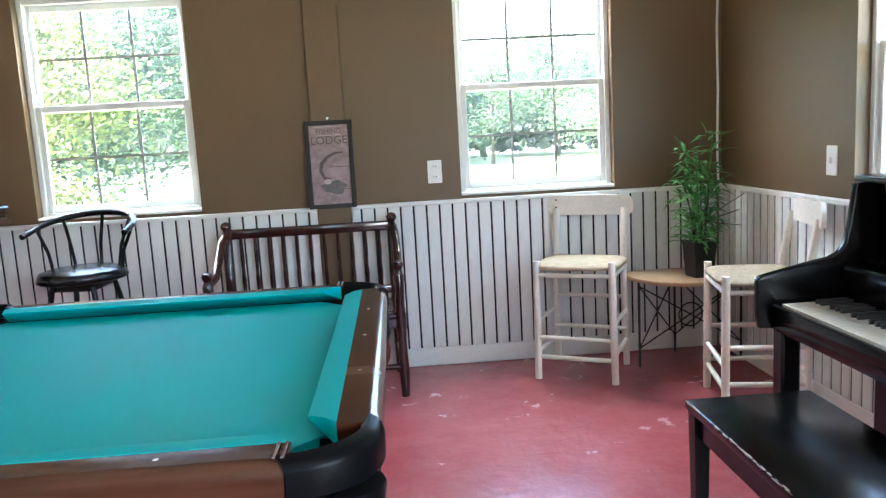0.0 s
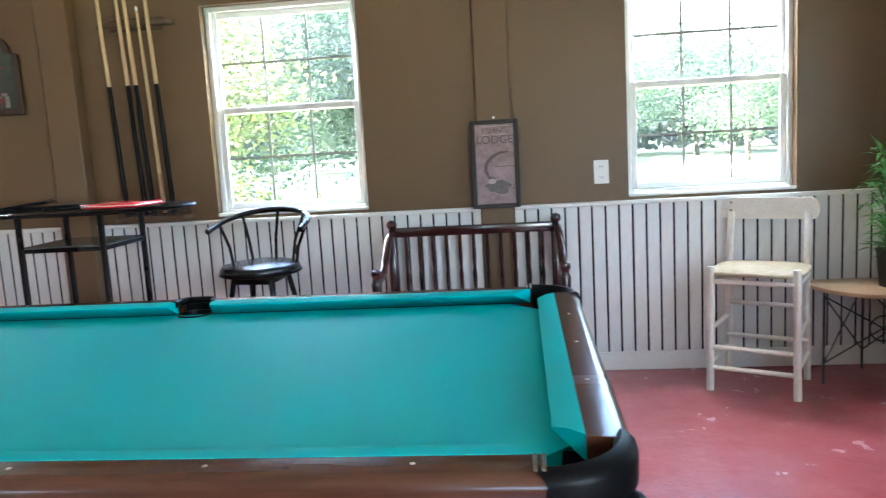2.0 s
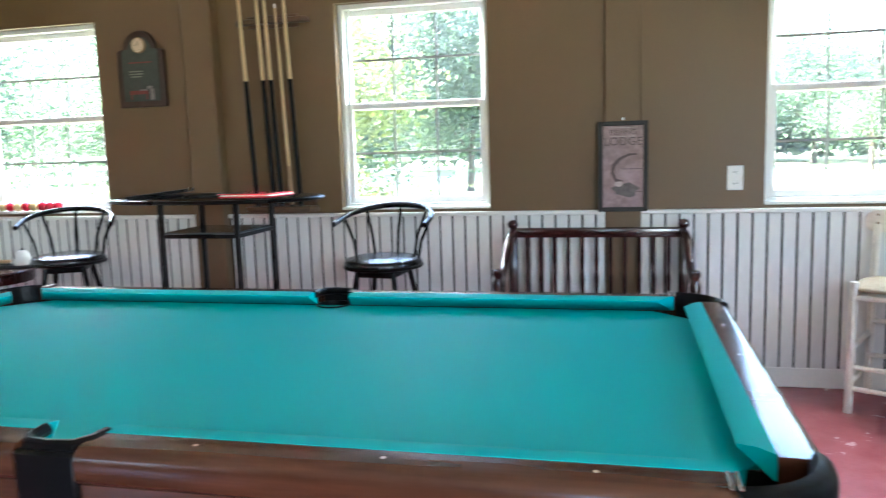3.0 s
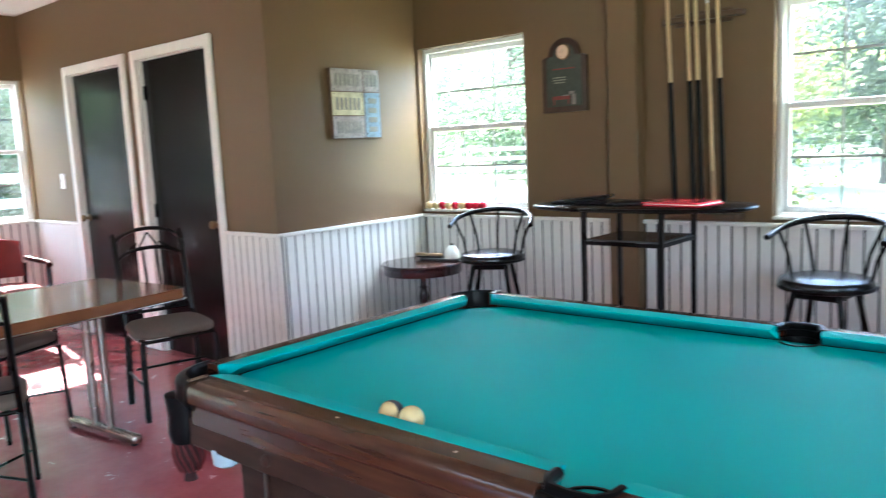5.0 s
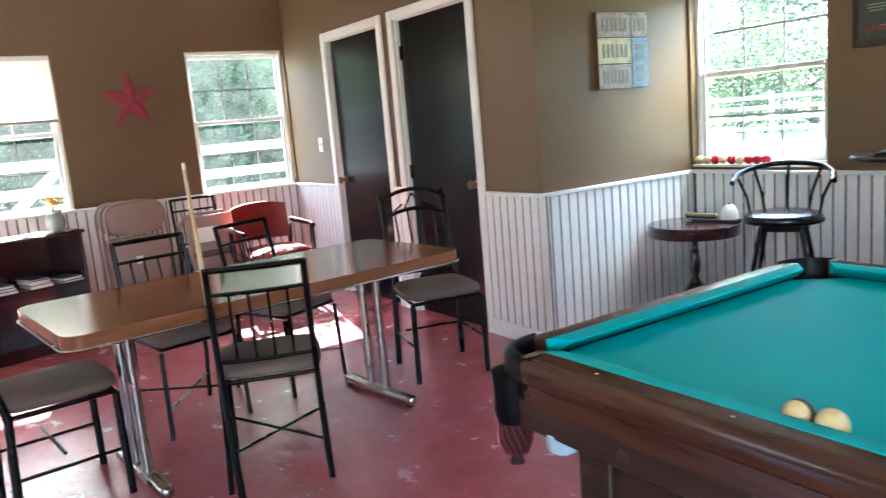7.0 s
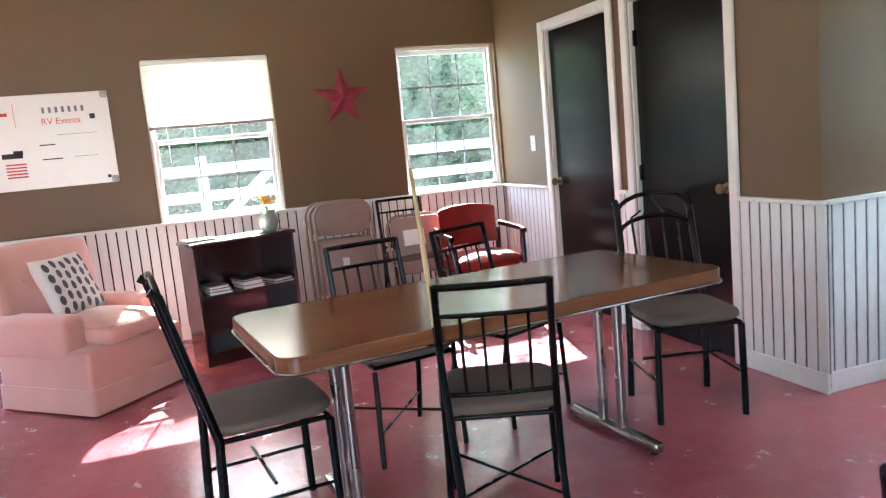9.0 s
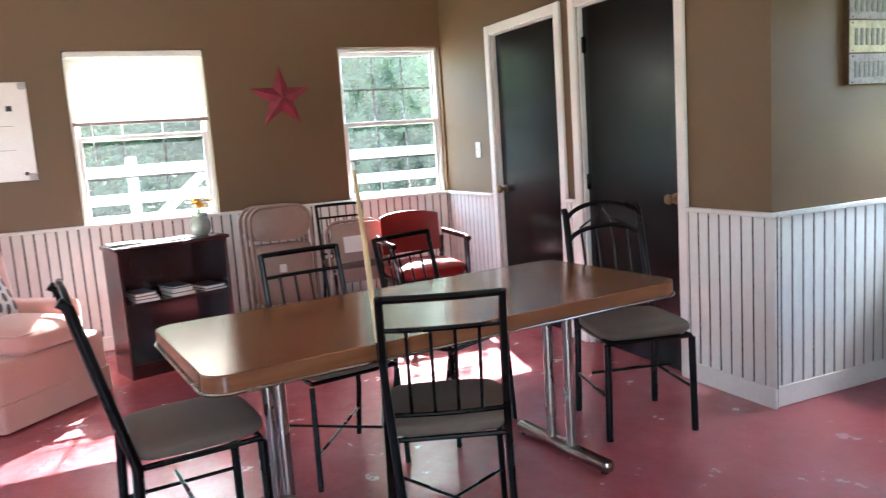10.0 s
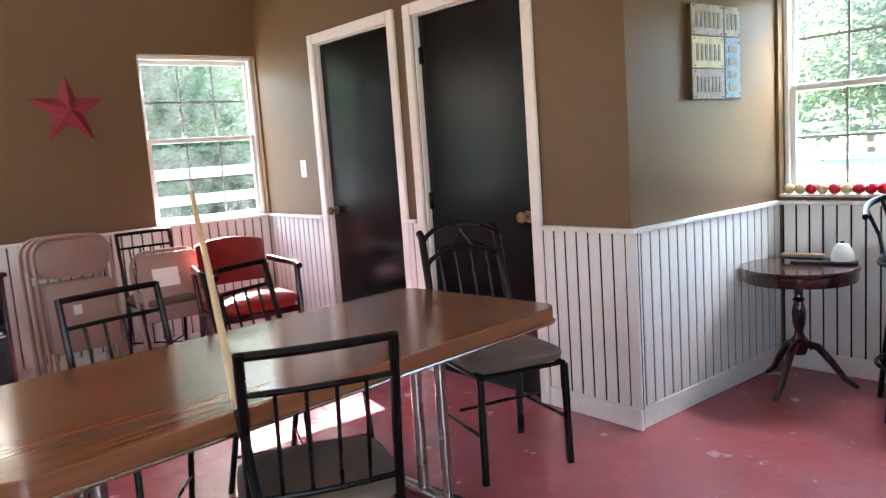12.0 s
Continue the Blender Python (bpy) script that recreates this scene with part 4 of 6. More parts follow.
def leaf_cloud(name, places, length, width, material, parent, rnd, droop=0.5, up=0.3):
    """Many pointed leaves, each a folded blade of four triangles."""
    vs, fs = [], []
    for p, out in places:
        d = Vector((out[0] + rnd.gauss(0, 0.45), out[1] + rnd.gauss(0, 0.45), out[2] + up + rnd.gauss(0, 0.4))).normalized()
        side = d.cross(Vector((0, 0, 1)))
        side = (side if side.length > 0.05 else Vector((1, 0, 0))).normalized()
        nrm = side.cross(d)
        ln, wd = length * rnd.uniform(0.6, 1.15), width * rnd.uniform(0.7, 1.2)
        p = Vector(p)
        mid = p + d * ln * 0.45
        tip = p + d * ln - Vector((0, 0, droop * ln * rnd.uniform(0.2, 0.8)))
        i = len(vs)
        vs += [p, mid + side * wd / 2 + nrm * wd * 0.15, tip, mid - side * wd / 2 + nrm * wd * 0.15, mid]
        fs += [(i, i + 1, i + 4), (i + 1, i + 2, i + 4), (i + 2, i + 3, i + 4), (i + 3, i, i + 4)]
    me = bpy.data.meshes.new(name)
    me.from_pydata([tuple(v) for v in vs], [], fs)
    me.materials.append(material)
    ob = new(name, me)
    ob.parent = parent
    return ob


def bamboo():
    rnd = random.Random(5)
    root = thing("bamboo_plant", pose(1.475, 4.105, STAND_H + 0.155), "leafy green artificial bamboo in a black pot", "plant")
    places = []
    for k in range(6):
        a = k * 1.05
        top = (0.56, 0.40, 0.50, 0.33, 0.45, 0.36)[k]
        lean = Vector((0.055 * math.cos(a) - 0.012, 0.05 * math.sin(a), 0))
        pts = [Vector((0.022 * math.cos(a), 0.022 * math.sin(a), 0)) + lean * (j / 5) ** 1.3 + Vector((0, 0, top * j / 5)) for j in range(6)]
        bm = bmesh.new()
        tube(bm, pts, 0.006, 7, r_end=0.003)
        part("stalk", bm, M_BARK if k % 2 else M_GREENLEAF, root)
        # leaves stand in whorls up the stalk, with bare stretches between them
        for w in range(7):
            j = 0.10 + 0.90 * (w + rnd.uniform(-0.25, 0.25)) / 6.3
            p = pts[0].lerp(pts[-1], min(j, 1.0))
            turn = rnd.uniform(0, 6.283)
            for q in range(9):
                ang = turn + q * 0.698 + rnd.uniform(-0.2, 0.2)
                r = rnd.uniform(0.005, 0.05)
                places.append((p + Vector((r * math.cos(ang), r * math.sin(ang), rnd.uniform(-0.012, 0.012))), (math.cos(ang), math.sin(ang), 0.05)))
    tagged(leaf_cloud("foliage", places, 0.115, 0.027, M_GREENLEAF, root, rnd, 0.45, 0.22), kind="stuff")
    for k, (dx, dz) in enumerate(((0.20, 0.10), (0.17, 0.02), (0.19, -0.06))):
        bm = bmesh.new()
        tube(bm, [(0.03, 0, 0.12), (0.10, -0.02, 0.14 + dz * 0.5), (dx, -0.06, 0.16 + dz)], 0.0022, 5)
        part("twig", bm, M_BARK, root)


bamboo()

# ---- cable in the corner and wall plates ----
cable = thing("wall_cable", Matrix(), "white cable running down the room corner", "cable")
bm = bmesh.new()
tube(bm, [(1.718, 4.425, TOP), (1.716, 4.424, 2.2), (1.700, 4.425, 1.75), (1.705, 4.425, 1.40), (1.700, 4.424, 1.1), (1.698, 4.404, 0.915)], 0.0065, 8)
part("cord", bm, M_PLASTICW, cable)


def wall_plate(m, label, outlet):
    root = thing("outlet_plate" if outlet else "light_switch", m, label, "outlet" if outlet else "switch")
    solid("plate", M_PLASTICW, root, ((0, 0.003, 0), (0.076, 0.006, 0.122)), bevel=0.003)
    if outlet:
        for z in (-0.028, 0.028):
            f = solid("socket", M_PLASTICW, root, ((0, 0.007, z), (0.034, 0.004, 0.03)), bevel=0.002)
            solid("slots", M_INK, f, ((-0.007, 0.0092, z), (0.003, 0.001, 0.01)), ((0.007, 0.0092, z), (0.003, 0.001, 0.01)))
    else:
        solid("toggle", M_PLASTICW, root, ((0, 0.008, 0.003), (0.011, 0.014, 0.026)), bevel=0.003)
    return root


wall_plate(pose(0.162, NORTH, 1.062, 0, 0, 180), "white outlet plate on the tan wall", True)
wall_plate(pose(EAST, 3.39, 1.06, 0, 0, 90), "white switch plate on the tan wall", False)
wall_plate(pose(-7.135, BOX_S, 1.24, 0, 0, 180), "white light switch beside the black door", False)


# ---- framed lodge picture ----
def lodge_picture():
    y = NORTH - 0.031
    root = thing("framed_picture", pose(-0.382, y - 0.010, 1.132, 2.0, 0, 180), "dark framed pink-grey lodge print with a leaping fish", "picture")
    w, h = 0.245, 0.455
    for nm, c, s in (("frame_side", (-w / 2 + 0.011, 0.010, 0), (0.022, 0.022, h)), ("frame_side", (w / 2 - 0.011, 0.010, 0), (0.022, 0.022, h)),
                     ("frame_top", (0, 0.010, h / 2 - 0.011), (w - 0.044, 0.021, 0.022)), ("frame_bottom", (0, 0.010, -h / 2 + 0.011), (w - 0.044, 0.021, 0.022))):
        solid(nm, M_IRON, root, (c, s), bevel=0.003)
    pr = solid("print", surface("faded_print", (0.33, 0.235, 0.235), 0.6, vary=0.25, scale=14, fine=40, tint=(0.20, 0.135, 0.13), bump=0.05, depth=0.002), root,
               ((0, 0.006, 0), (w - 0.04, 0.010, h - 0.04)))
    ink = surface("print_ink", (0.115, 0.080, 0.078), 0.7, bump=0)
    shade = surface("print_shade", (0.150, 0.130, 0.120), 0.7, vary=0.2, scale=30, bump=0)
    pale = surface("print_pale", (0.50, 0.40, 0.38), 0.7, bump=0)
    writing("lettering", "FISHING", 0.036, pose(0, 0.0116, 0.172, 90, 0, 180), ink, pr)
    writing("lettering", "LODGE", 0.058, pose(0, 0.0116, 0.125, 90, 0, 180), ink, pr)
    bm = bmesh.new()
    path = [Vector((-0.070, 0.0124, 0.062)), Vector((-0.030, 0.0124, 0.060)), Vector((0.015, 0.0124, 0.040)), Vector((0.046, 0.0124, 0.006)), Vector((0.052, 0.0124, -0.032)), Vector((0.036, 0.0124, -0.066)), Vector((0.010, 0.0124, -0.084))]
    width = (0.003, 0.006, 0.008, 0.010, 0.009, 0.007, 0.016)
    edge = []
    for k, p in enumerate(path):
        d = (path[min(k + 1, 6)] - path[max(k - 1, 0)]).normalized()
        s = Vector((d.z, 0, -d.x)) * width[k]
        edge.append((bm.verts.new(p + s), bm.verts.new(p - s)))
    for (a, b), (c, d) in zip(edge, edge[1:]):
        bm.faces.new((a, b, d, c))
    part("fish_shape", bm, ink, pr)
    bm = bmesh.new()
    slab(bm, [(0.062 * math.cos(a) * (1 + 0.18 * math.sin(5 * a)), 0.034 * math.sin(a) * (1 + 0.22 * math.cos(3 * a))) for a in [2 * math.pi * k / 30 for k in range(30)]], 0, 0.001, pose(-0.012, 0.0126, -0.118, 90, 0, 0))
    part("water_shape", bm, shade, pr)
    bm = bmesh.new()
    slab(bm, [(0.020 * math.cos(a), 0.014 * math.sin(a)) for a in [2 * math.pi * k / 16 for k in range(16)]], 0, 0.001, pose(0.020, 0.0138, -0.088, 90, 0, 0))
    part("fish_head", bm, pale, pr)
    for x, z, ln in ((-0.045, -0.012, 0.10), (-0.05, -0.128, 0.09)):
        solid("shore_line", ink, pr, ((x, 0.0119, z), (ln, 0.001, 0.003)))
    for z, ln in ((0.196, 0.15), (0.152, 0.13)):
        solid("caption_bar", pale, pr, ((0.0, 0.0119, z), (ln, 0.001, 0.0025)))
    bm = bmesh.new()
    lathe(bm, [(0.004, 0), (0.004, 0.012), (0.007, 0.014), (0.007, 0.017)], 8, pose(0, -0.004, h / 2 + 0.012, -90, 0, 0))
    part("nail", bm, M_PLASTICW, root)


lodge_picture()


# ---- settee ----
def settee():
    root = thing("settee", pose(-0.515, 4.165, 0, 0, 0, 180), "dark mahogany slat-back settee against the wainscot", "bench")
    hw = 0.43
    for s in (-1, 1):
        bm = bmesh.new()
        lathe(bm, [(0.024, 0), (0.026, 0.30), (0.022, 0.36), (0.027, 0.42), (0.027, 0.80), (0.018, 0.812), (0.017, 0.820), (0.027, 0.832), (0.029, 0.846), (0.020, 0.862), (0.004, 0.868)], 14, pose(s * hw, -0.205, 0))
        part("back_post", bm, M_MAHOG, root)
        bm = bmesh.new()
        lathe(bm, [(0.020, 0), (0.026, 0.12), (0.020, 0.28), (0.028, 0.38), (0.020, 0.46), (0.026, 0.60), (0.016, 0.628), (0.026, 0.648), (0.022, 0.668), (0.004, 0.674)], 14, pose(s * (hw + 0.02), 0.20, 0))
        part("front_leg", bm, M_MAHOG, root)
        bm = bmesh.new()
        tube(bm, [(s * hw, -0.20, 0.80), (s * (hw + 0.012), -0.13, 0.77), (s * (hw + 0.02), -0.06, 0.68), (s * (hw + 0.02), 0.03, 0.622), (s * (hw + 0.02), 0.20, 0.605)], 0.022, 10)
        part("arm", bm, M_MAHOG, root)
        for z in (0.17, 0.36):
            bm = bmesh.new()
            tube(bm, [(s * hw, -0.2, z), (s * (hw + 0.02), 0.2, z)], 0.014, 10)
            part("side_rung", bm, M_MAHOG, root)
    solid("top_rail", M_MAHOG, root, ((0, -0.205, 0.800), (2 * hw - 0.03, 0.026, 0.052)), bevel=0.008, seg=2)
    solid("lower_rail", M_MAHOG, root, ((0, -0.205, 0.46), (2 * hw - 0.03, 0.026, 0.045)), bevel=0.008, seg=2)
    for k in range(11):
        x = -hw + 2 * hw * (k + 1) / 12
        bm = bmesh.new()
        lathe(bm, [(0.009, 0.48), (0.012, 0.56), (0.008, 0.60), (0.011, 0.66), (0.009, 0.775)], 10, pose(x, -0.205, 0))
        part("slat", bm, M_MAHOG, root)
    for k in range(6):
        solid("seat_board", M_MAHOG, root, ((0, -0.16 + 0.068 * k, 0.405), (2 * hw, 0.060, 0.022)), bevel=0.005)
    solid("front_rail", M_MAHOG, root, ((0, 0.205, 0.37), (2 * hw, 0.026, 0.05)), bevel=0.006)
    bm = bmesh.new()
    tube(bm, [(-hw, 0.20, 0.15), (hw, 0.20, 0.15)], 0.014, 10)
    part("front_stretcher", bm, M_MAHOG, root)


settee()


# ---- black swivel stools ----
def hoop_stool(m):
    root = thing("bar_stool", m, "black metal bar stool with hoop back and round padded seat", "stool", "black hoop-back stools")
    bm = bmesh.new()
    lathe(bm, [(0.10, 0.668), (0.180, 0.668), (0.196, 0.678), (0.198, 0.695), (0.188, 0.712), (0.150, 0.722), (0.08, 0.727), (0.01, 0.728)], 32)
    seat = part("seat", bm, M_SEATBLACK, root, "round black vinyl seat")
    bm = bmesh.new()
    tube(bm, [(0.196 * math.cos(2 * math.pi * k / 32), 0.196 * math.sin(2 * math.pi * k / 32), 0.676) for k in range(32)], 0.009, 8, True)
    part("seat_ring", bm, M_BLACKMETAL, seat)
    solid("swivel", M_BLACKMETAL, root, ((0, 0, 0.645), (0.20, 0.20, 0.045)), bevel=0.01)
    for sx in (-1, 1):
        for sy in (-1, 1):
            bm = bmesh.new()
            tube(bm, [(sx * 0.175, sy * 0.175, 0), (sx * 0.145, sy * 0.145, 0.35), (sx * 0.098, sy * 0.098, 0.65)], 0.0135, 10)
            part("leg", bm, M_BLACKMETAL, root)
    bm = bmesh.new()
    tube(bm, [(0.205 * math.cos(2 * math.pi * k / 28), 0.205 * math.sin(2 * math.pi * k / 28), 0.22) for k in range(28)], 0.009, 8, True)
    part("foot_ring", bm, M_BLACKMETAL, root)
    # the hoop runs round behind the sitter and drops forward at both ends
    bm = bmesh.new()
    hoop = lambda a: Vector((0.245 * math.cos(a), -0.03 + 0.215 * math.sin(a), 0.905 + 0.058 * math.sin(-a) if a < 0 else 0.905))
    pts = [hoop(radians(-180 + 180 * k / 16)) for k in range(17)]
    tube(bm, [Vector((-0.25, 0.045, 0.885)), *pts, Vector((0.25, 0.045, 0.885))], 0.0145, 10)
    part("hoop", bm, M_BLACKMETAL, root)
    for a, b in ((-172, -165), (-135, -128), (-90, -90), (-45, -52), (-8, -15)):
        p = hoop(radians(a))
        q = Vector((0.178 * math.cos(radians(b)), 0.178 * math.sin(radians(b)), 0.69))
        bm = bmesh.new()
        mid = p.lerp(q, 0.5) + Vector((0, 0, -0.01)) - Vector((math.cos(radians(a)), math.sin(radians(a)), 0)) * 0.018
        tube(bm, [q, mid, p], 0.0085, 8)
        part("spindle", bm, M_BLACKMETAL, root)
    return root


hoop = hoop_stool(pose(-1.565, 4.055, 0, 0, 0, 172))
copy_thing(hoop, pose(-3.47, 4.12, 0, 0, 0, 205))


# ---- tall black table with a shelf ----
def bar_table():
    root = thing("bar_table", pose(-2.405, 3.93, 0), "tall oval black metal table with a smoked glass shelf", "table")
    bm = bmesh.new()
    slab(bm, [(0.565 * math.copysign(abs(math.cos(a)) ** 0.85, math.cos(a)), 0.27 * math.copysign(abs(math.sin(a)) ** 0.85, math.sin(a))) for a in [2 * math.pi * k / 40 for k in range(40)]], 1.022, 1.045, bevel=0.006)
    top = part("tabletop", bm, M_BLACKLACQ, root, "glossy black oval top")
    bm = bmesh.new()
    tube(bm, [(0.568 * math.copysign(abs(math.cos(a)) ** 0.85, math.cos(a)), 0.273 * math.copysign(abs(math.sin(a)) ** 0.85, math.sin(a)), 1.034) for a in [2 * math.pi * k / 40 for k in range(40)]], 0.009, 8, True)
    part("rim", bm, M_BLACKMETAL, top)
    for x in (-0.205, 0.205):
        for y in (-0.18, 0.20):
            solid("leg", M_BLACKMETAL, root, ((x, y, 0.511), (0.024, 0.024, 1.022)), bevel=0.003)
    for y in (-0.18, 0.20):
        solid("shelf_rail", M_BLACKMETAL, root, ((0, y, 0.862), (0.386, 0.018, 0.02)), bevel=0.002)
    for x in (-0.205, 0.205):
        solid("shelf_rail", M_BLACKMETAL, root, ((x, 0.01, 0.862), (0.018, 0.356, 0.02)), bevel=0.002)
    solid("shelf", surface("smoked_glass", (0.10, 0.11, 0.11), 0.08, vary=0.05, bump=0), root, ((0, 0.01, 0.876), (0.40, 0.37, 0.008)), bevel=0.002, label="smoked glass shelf")


bar_table()
case = thing("cue_case", pose(-2.70, 3.90, 1.046, 0, 0, 14), "flat black case lying on the tall table", "case")
bm = bmesh.new()
box(bm, (0, 0, 0.020), (0.30, 0.16, 0.016), pose(0, 0, 0, 0, -6, 0), 0.004)
box(bm, (0.02, 0.0, 0.008), (0.34, 0.18, 0.012), None, 0.004)
part("body", bm, M_LEATHER, case)
solid("clasp", M_CHROME, case, ((0.148, 0, 0.040), (0.008, 0.06, 0.018)), bevel=0.002)
folder = thing("folder", pose(-2.15, 3.88, 1.046, 0, 0, -8), "red plastic folder lying on the tall table", "folder")
solid("cover", M_BALLR, folder, ((0, 0, 0.004), (0.30, 0.22, 0.007)), bevel=0.002)
solid("sheets", M_PAPER, folder, ((0, 0, 0.010), (0.285, 0.205, 0.005)))
solid("top_cover", M_BALLR, folder, ((-0.01, 0, 0.016), (0.29, 0.22, 0.007)), bevel=0.002)
cloth = thing("wiping_cloth", pose(-2.42, 3.86, 1.046, 0, 0, 30), "crumpled black cloth on the tall table", "cloth")
bm = bmesh.new()
cushion(bm, 0.22, 0.12, 0.016, 0.6, 0.0, 0.008, 6)
part("fold", bm, M_LEATHER, cloth)


# ---- cue rack with cues ----
def pool_cue(m, dark=0.70, tone=None, label="pool cue with maple shaft and black butt"):
    """A cue standing on its butt along local z, 1.47 m long."""
    root = thing("pool_cue", m, label, "cue", "pool cues")
    bm = bmesh.new()
    lathe(bm, [(0.0145, 0.012), (0.0135, 0.30), (0.0118, dark)], 12)
    part("butt", bm, tone or M_LEATHER, root)
    bm = bmesh.new()
    lathe(bm, [(0.0118, dark), (0.0098, 1.0), (0.0068, 1.44)], 12)
    part("shaft", bm, M_MAPLE, root)
    bm = bmesh.new()
    lathe(bm, [(0.0070, 1.44), (0.0070, 1.462), (0.006, 1.47)], 10)
    part("tip", bm, M_PLASTICW, root)
    bm = bmesh.new()
    lathe(bm, [(0.012, 0), (0.015, 0.003), (0.015, 0.012)], 10)
    part("bumper", bm, M_INK, root)
    return root


M_RACK = surface("rack_wood", (0.105, 0.055, 0.028), 0.4, vary=0.3, scale=6, fine=50, stretch=(0.2, 1, 1), bump=0.06, depth=0.002)
rack = thing("cue_rack", pose(-2.27, NORTH, 0), "dark wooden wall rack holding five pool cues", "cue rack")
bm = bmesh.new()
slab(bm, [(-0.215, 0.0), (-0.215, -0.030), (-0.19, -0.058), (0.19, -0.058), (0.215, -0.030), (0.215, 0.0)], 1.962, 1.990, bevel=0.005)
part("top_bar", bm, M_RACK, rack)
solid("top_plate", M_RACK, rack, ((0, -0.008, 1.976), (0.30, 0.016, 0.07)), bevel=0.004)
bm = bmesh.new()
slab(bm, [(-0.215, 0.0), (-0.215, -0.05), (-0.19, -0.085), (0.19, -0.085), (0.215, -0.05), (0.215, 0.0)], CAP + 0.012, CAP + 0.045, bevel=0.005)
part("base_shelf", bm, M_RACK, rack)
solid("base_plate", M_RACK, rack, ((0, -0.008, CAP + 0.075), (0.40, 0.016, 0.06)), bevel=0.004)
for x, kind in ((-0.160, 0), (-0.055, 0), (-0.010, 0), (0.052, 1), (0.105, 0)):
    m = pose(-2.27 + x + 0.02, NORTH - 0.050, CAP + 0.046, 1.3, -1.4, 0)
    if kind:
        c = pool_cue(m, 0.30, M_LIGHTWOOD, "plain pool cue with a light wood butt")
        c.scale = (0.9, 0.9, 0.75)
    else:
        pool_cue(m)
lean = Vector((-4.24, 1.205, 1.292)) - Vector((-3.505, 1.055, 0.0))
pool_cue(Matrix.Translation((-3.505, 1.055, 0.004)) @ lean.to_track_quat("Z", "Y").to_matrix().to_4x4(), 0.86, None, "pool cue leaning on the edge of the dining table")


# ---- clock plaque ----
M_DULLRED = surface("dull_red_paint", (0.20, 0.035, 0.030), 0.6, vary=0.15, bump=0)


def clock_plaque():
    root = thing("wall_plaque", pose(-3.110, NORTH - 0.002, 1.545, 0, 0, 180), "arched dark wood pub plaque with a small clock", "plaque")
    def arch(w, h0, h1, inset):
        hw = w / 2 - inset
        pts = [(-hw, inset), (hw, inset), (hw, h0), (hw - 0.025, h0 + 0.012)]
        for k in range(13):
            a = math.pi * k / 12
            pts.append(((hw - 0.045) * math.cos(a), h0 + 0.012 + (h1 - h0 - 0.012 - inset) * math.sin(a)))
        return pts + [(-hw + 0.025, h0 + 0.012), (-hw, h0)]
    up = pose(0, 0, 0, 90, 0, 0) @ Matrix.Diagonal((1, 1, -1, 1))
    bm = bmesh.new()
    slab(bm, arch(0.305, 0.32, 0.435, 0), 0, 0.022, up, 0.005)
    part("board", bm, surface("plaque_wood", (0.050, 0.022, 0.014), 0.4, vary=0.25, scale=8, fine=60, bump=0.05, depth=0.002), root)
    bm = bmesh.new()
    slab(bm, arch(0.305, 0.32, 0.435, 0.034), 0.0, 0.0245, up)
    part("chalk_panel", bm, surface("green_panel", (0.050, 0.062, 0.048), 0.6, vary=0.2, bump=0), root, "dark green painted panel")
    bm = bmesh.new()
    lathe(bm, [(0.046, 0), (0.046, 0.010), (0.040, 0.013)], 28, pose(0, 0.022, 0.352, -90, 0, 0))
    clock = part("clock_ring", bm, M_BRASS, root)
    bm = bmesh.new()
    lathe(bm, [(0.039, 0), (0.039, 0.0145), (0.001, 0.0146)], 28, pose(0, 0.022, 0.352, -90, 0, 0))
    part("clock_face", bm, surface("clock_cream", (0.62, 0.48, 0.34), 0.4, vary=0.05, bump=0), clock, "cream dial")
    marks = []
    for k in range(12):
        a = 2 * math.pi * k / 12
        marks.append(((0.031 * math.sin(a), 0.0372, 0.352 + 0.031 * math.cos(a)), (0.003, 0.001, 0.003)))
    solid("dial_marks", M_INK, clock, *marks)
    solid("clock_hand", M_INK, clock, ((0, 0.0375, 0.362), (0.002, 0.001, 0.022)))
    solid("clock_hand", M_INK, clock, ((0.008, 0.0377, 0.352), (0.018, 0.001, 0.002)))
    for z, w in ((0.255, 0.15), (0.205, 0.09), (0.190, 0.09), (0.175, 0.07)):
        solid("text_bar", M_DULLRED if z > 0.25 else surface("plaque_text", (0.24, 0.26, 0.20), 0.7, bump=0), root, ((0.03 if z < 0.25 else 0, 0.0250, z), (w, 0.001, 0.007)))
    solid("painted_table", M_DULLRED, root, ((0.02, 0.0250, 0.085), (0.12, 0.0012, 0.022)), ((0.07, 0.0250, 0.060), (0.008, 0.0012, 0.03)), ((-0.03, 0.0250, 0.060), (0.008, 0.0012, 0.03)), label="painted red table")
    solid("painted_shape", surface("plaque_grey", (0.26, 0.23, 0.22), 0.6, bump=0), root, ((-0.066, 0.0250, 0.072), (0.026, 0.0014, 0.062)), ((-0.052, 0.0252, 0.112), (0.034, 0.0012, 0.016)), ((-0.012, 0.0252, 0.098), (0.05, 0.0012, 0.007)), label="pale painted shape")


clock_plaque()


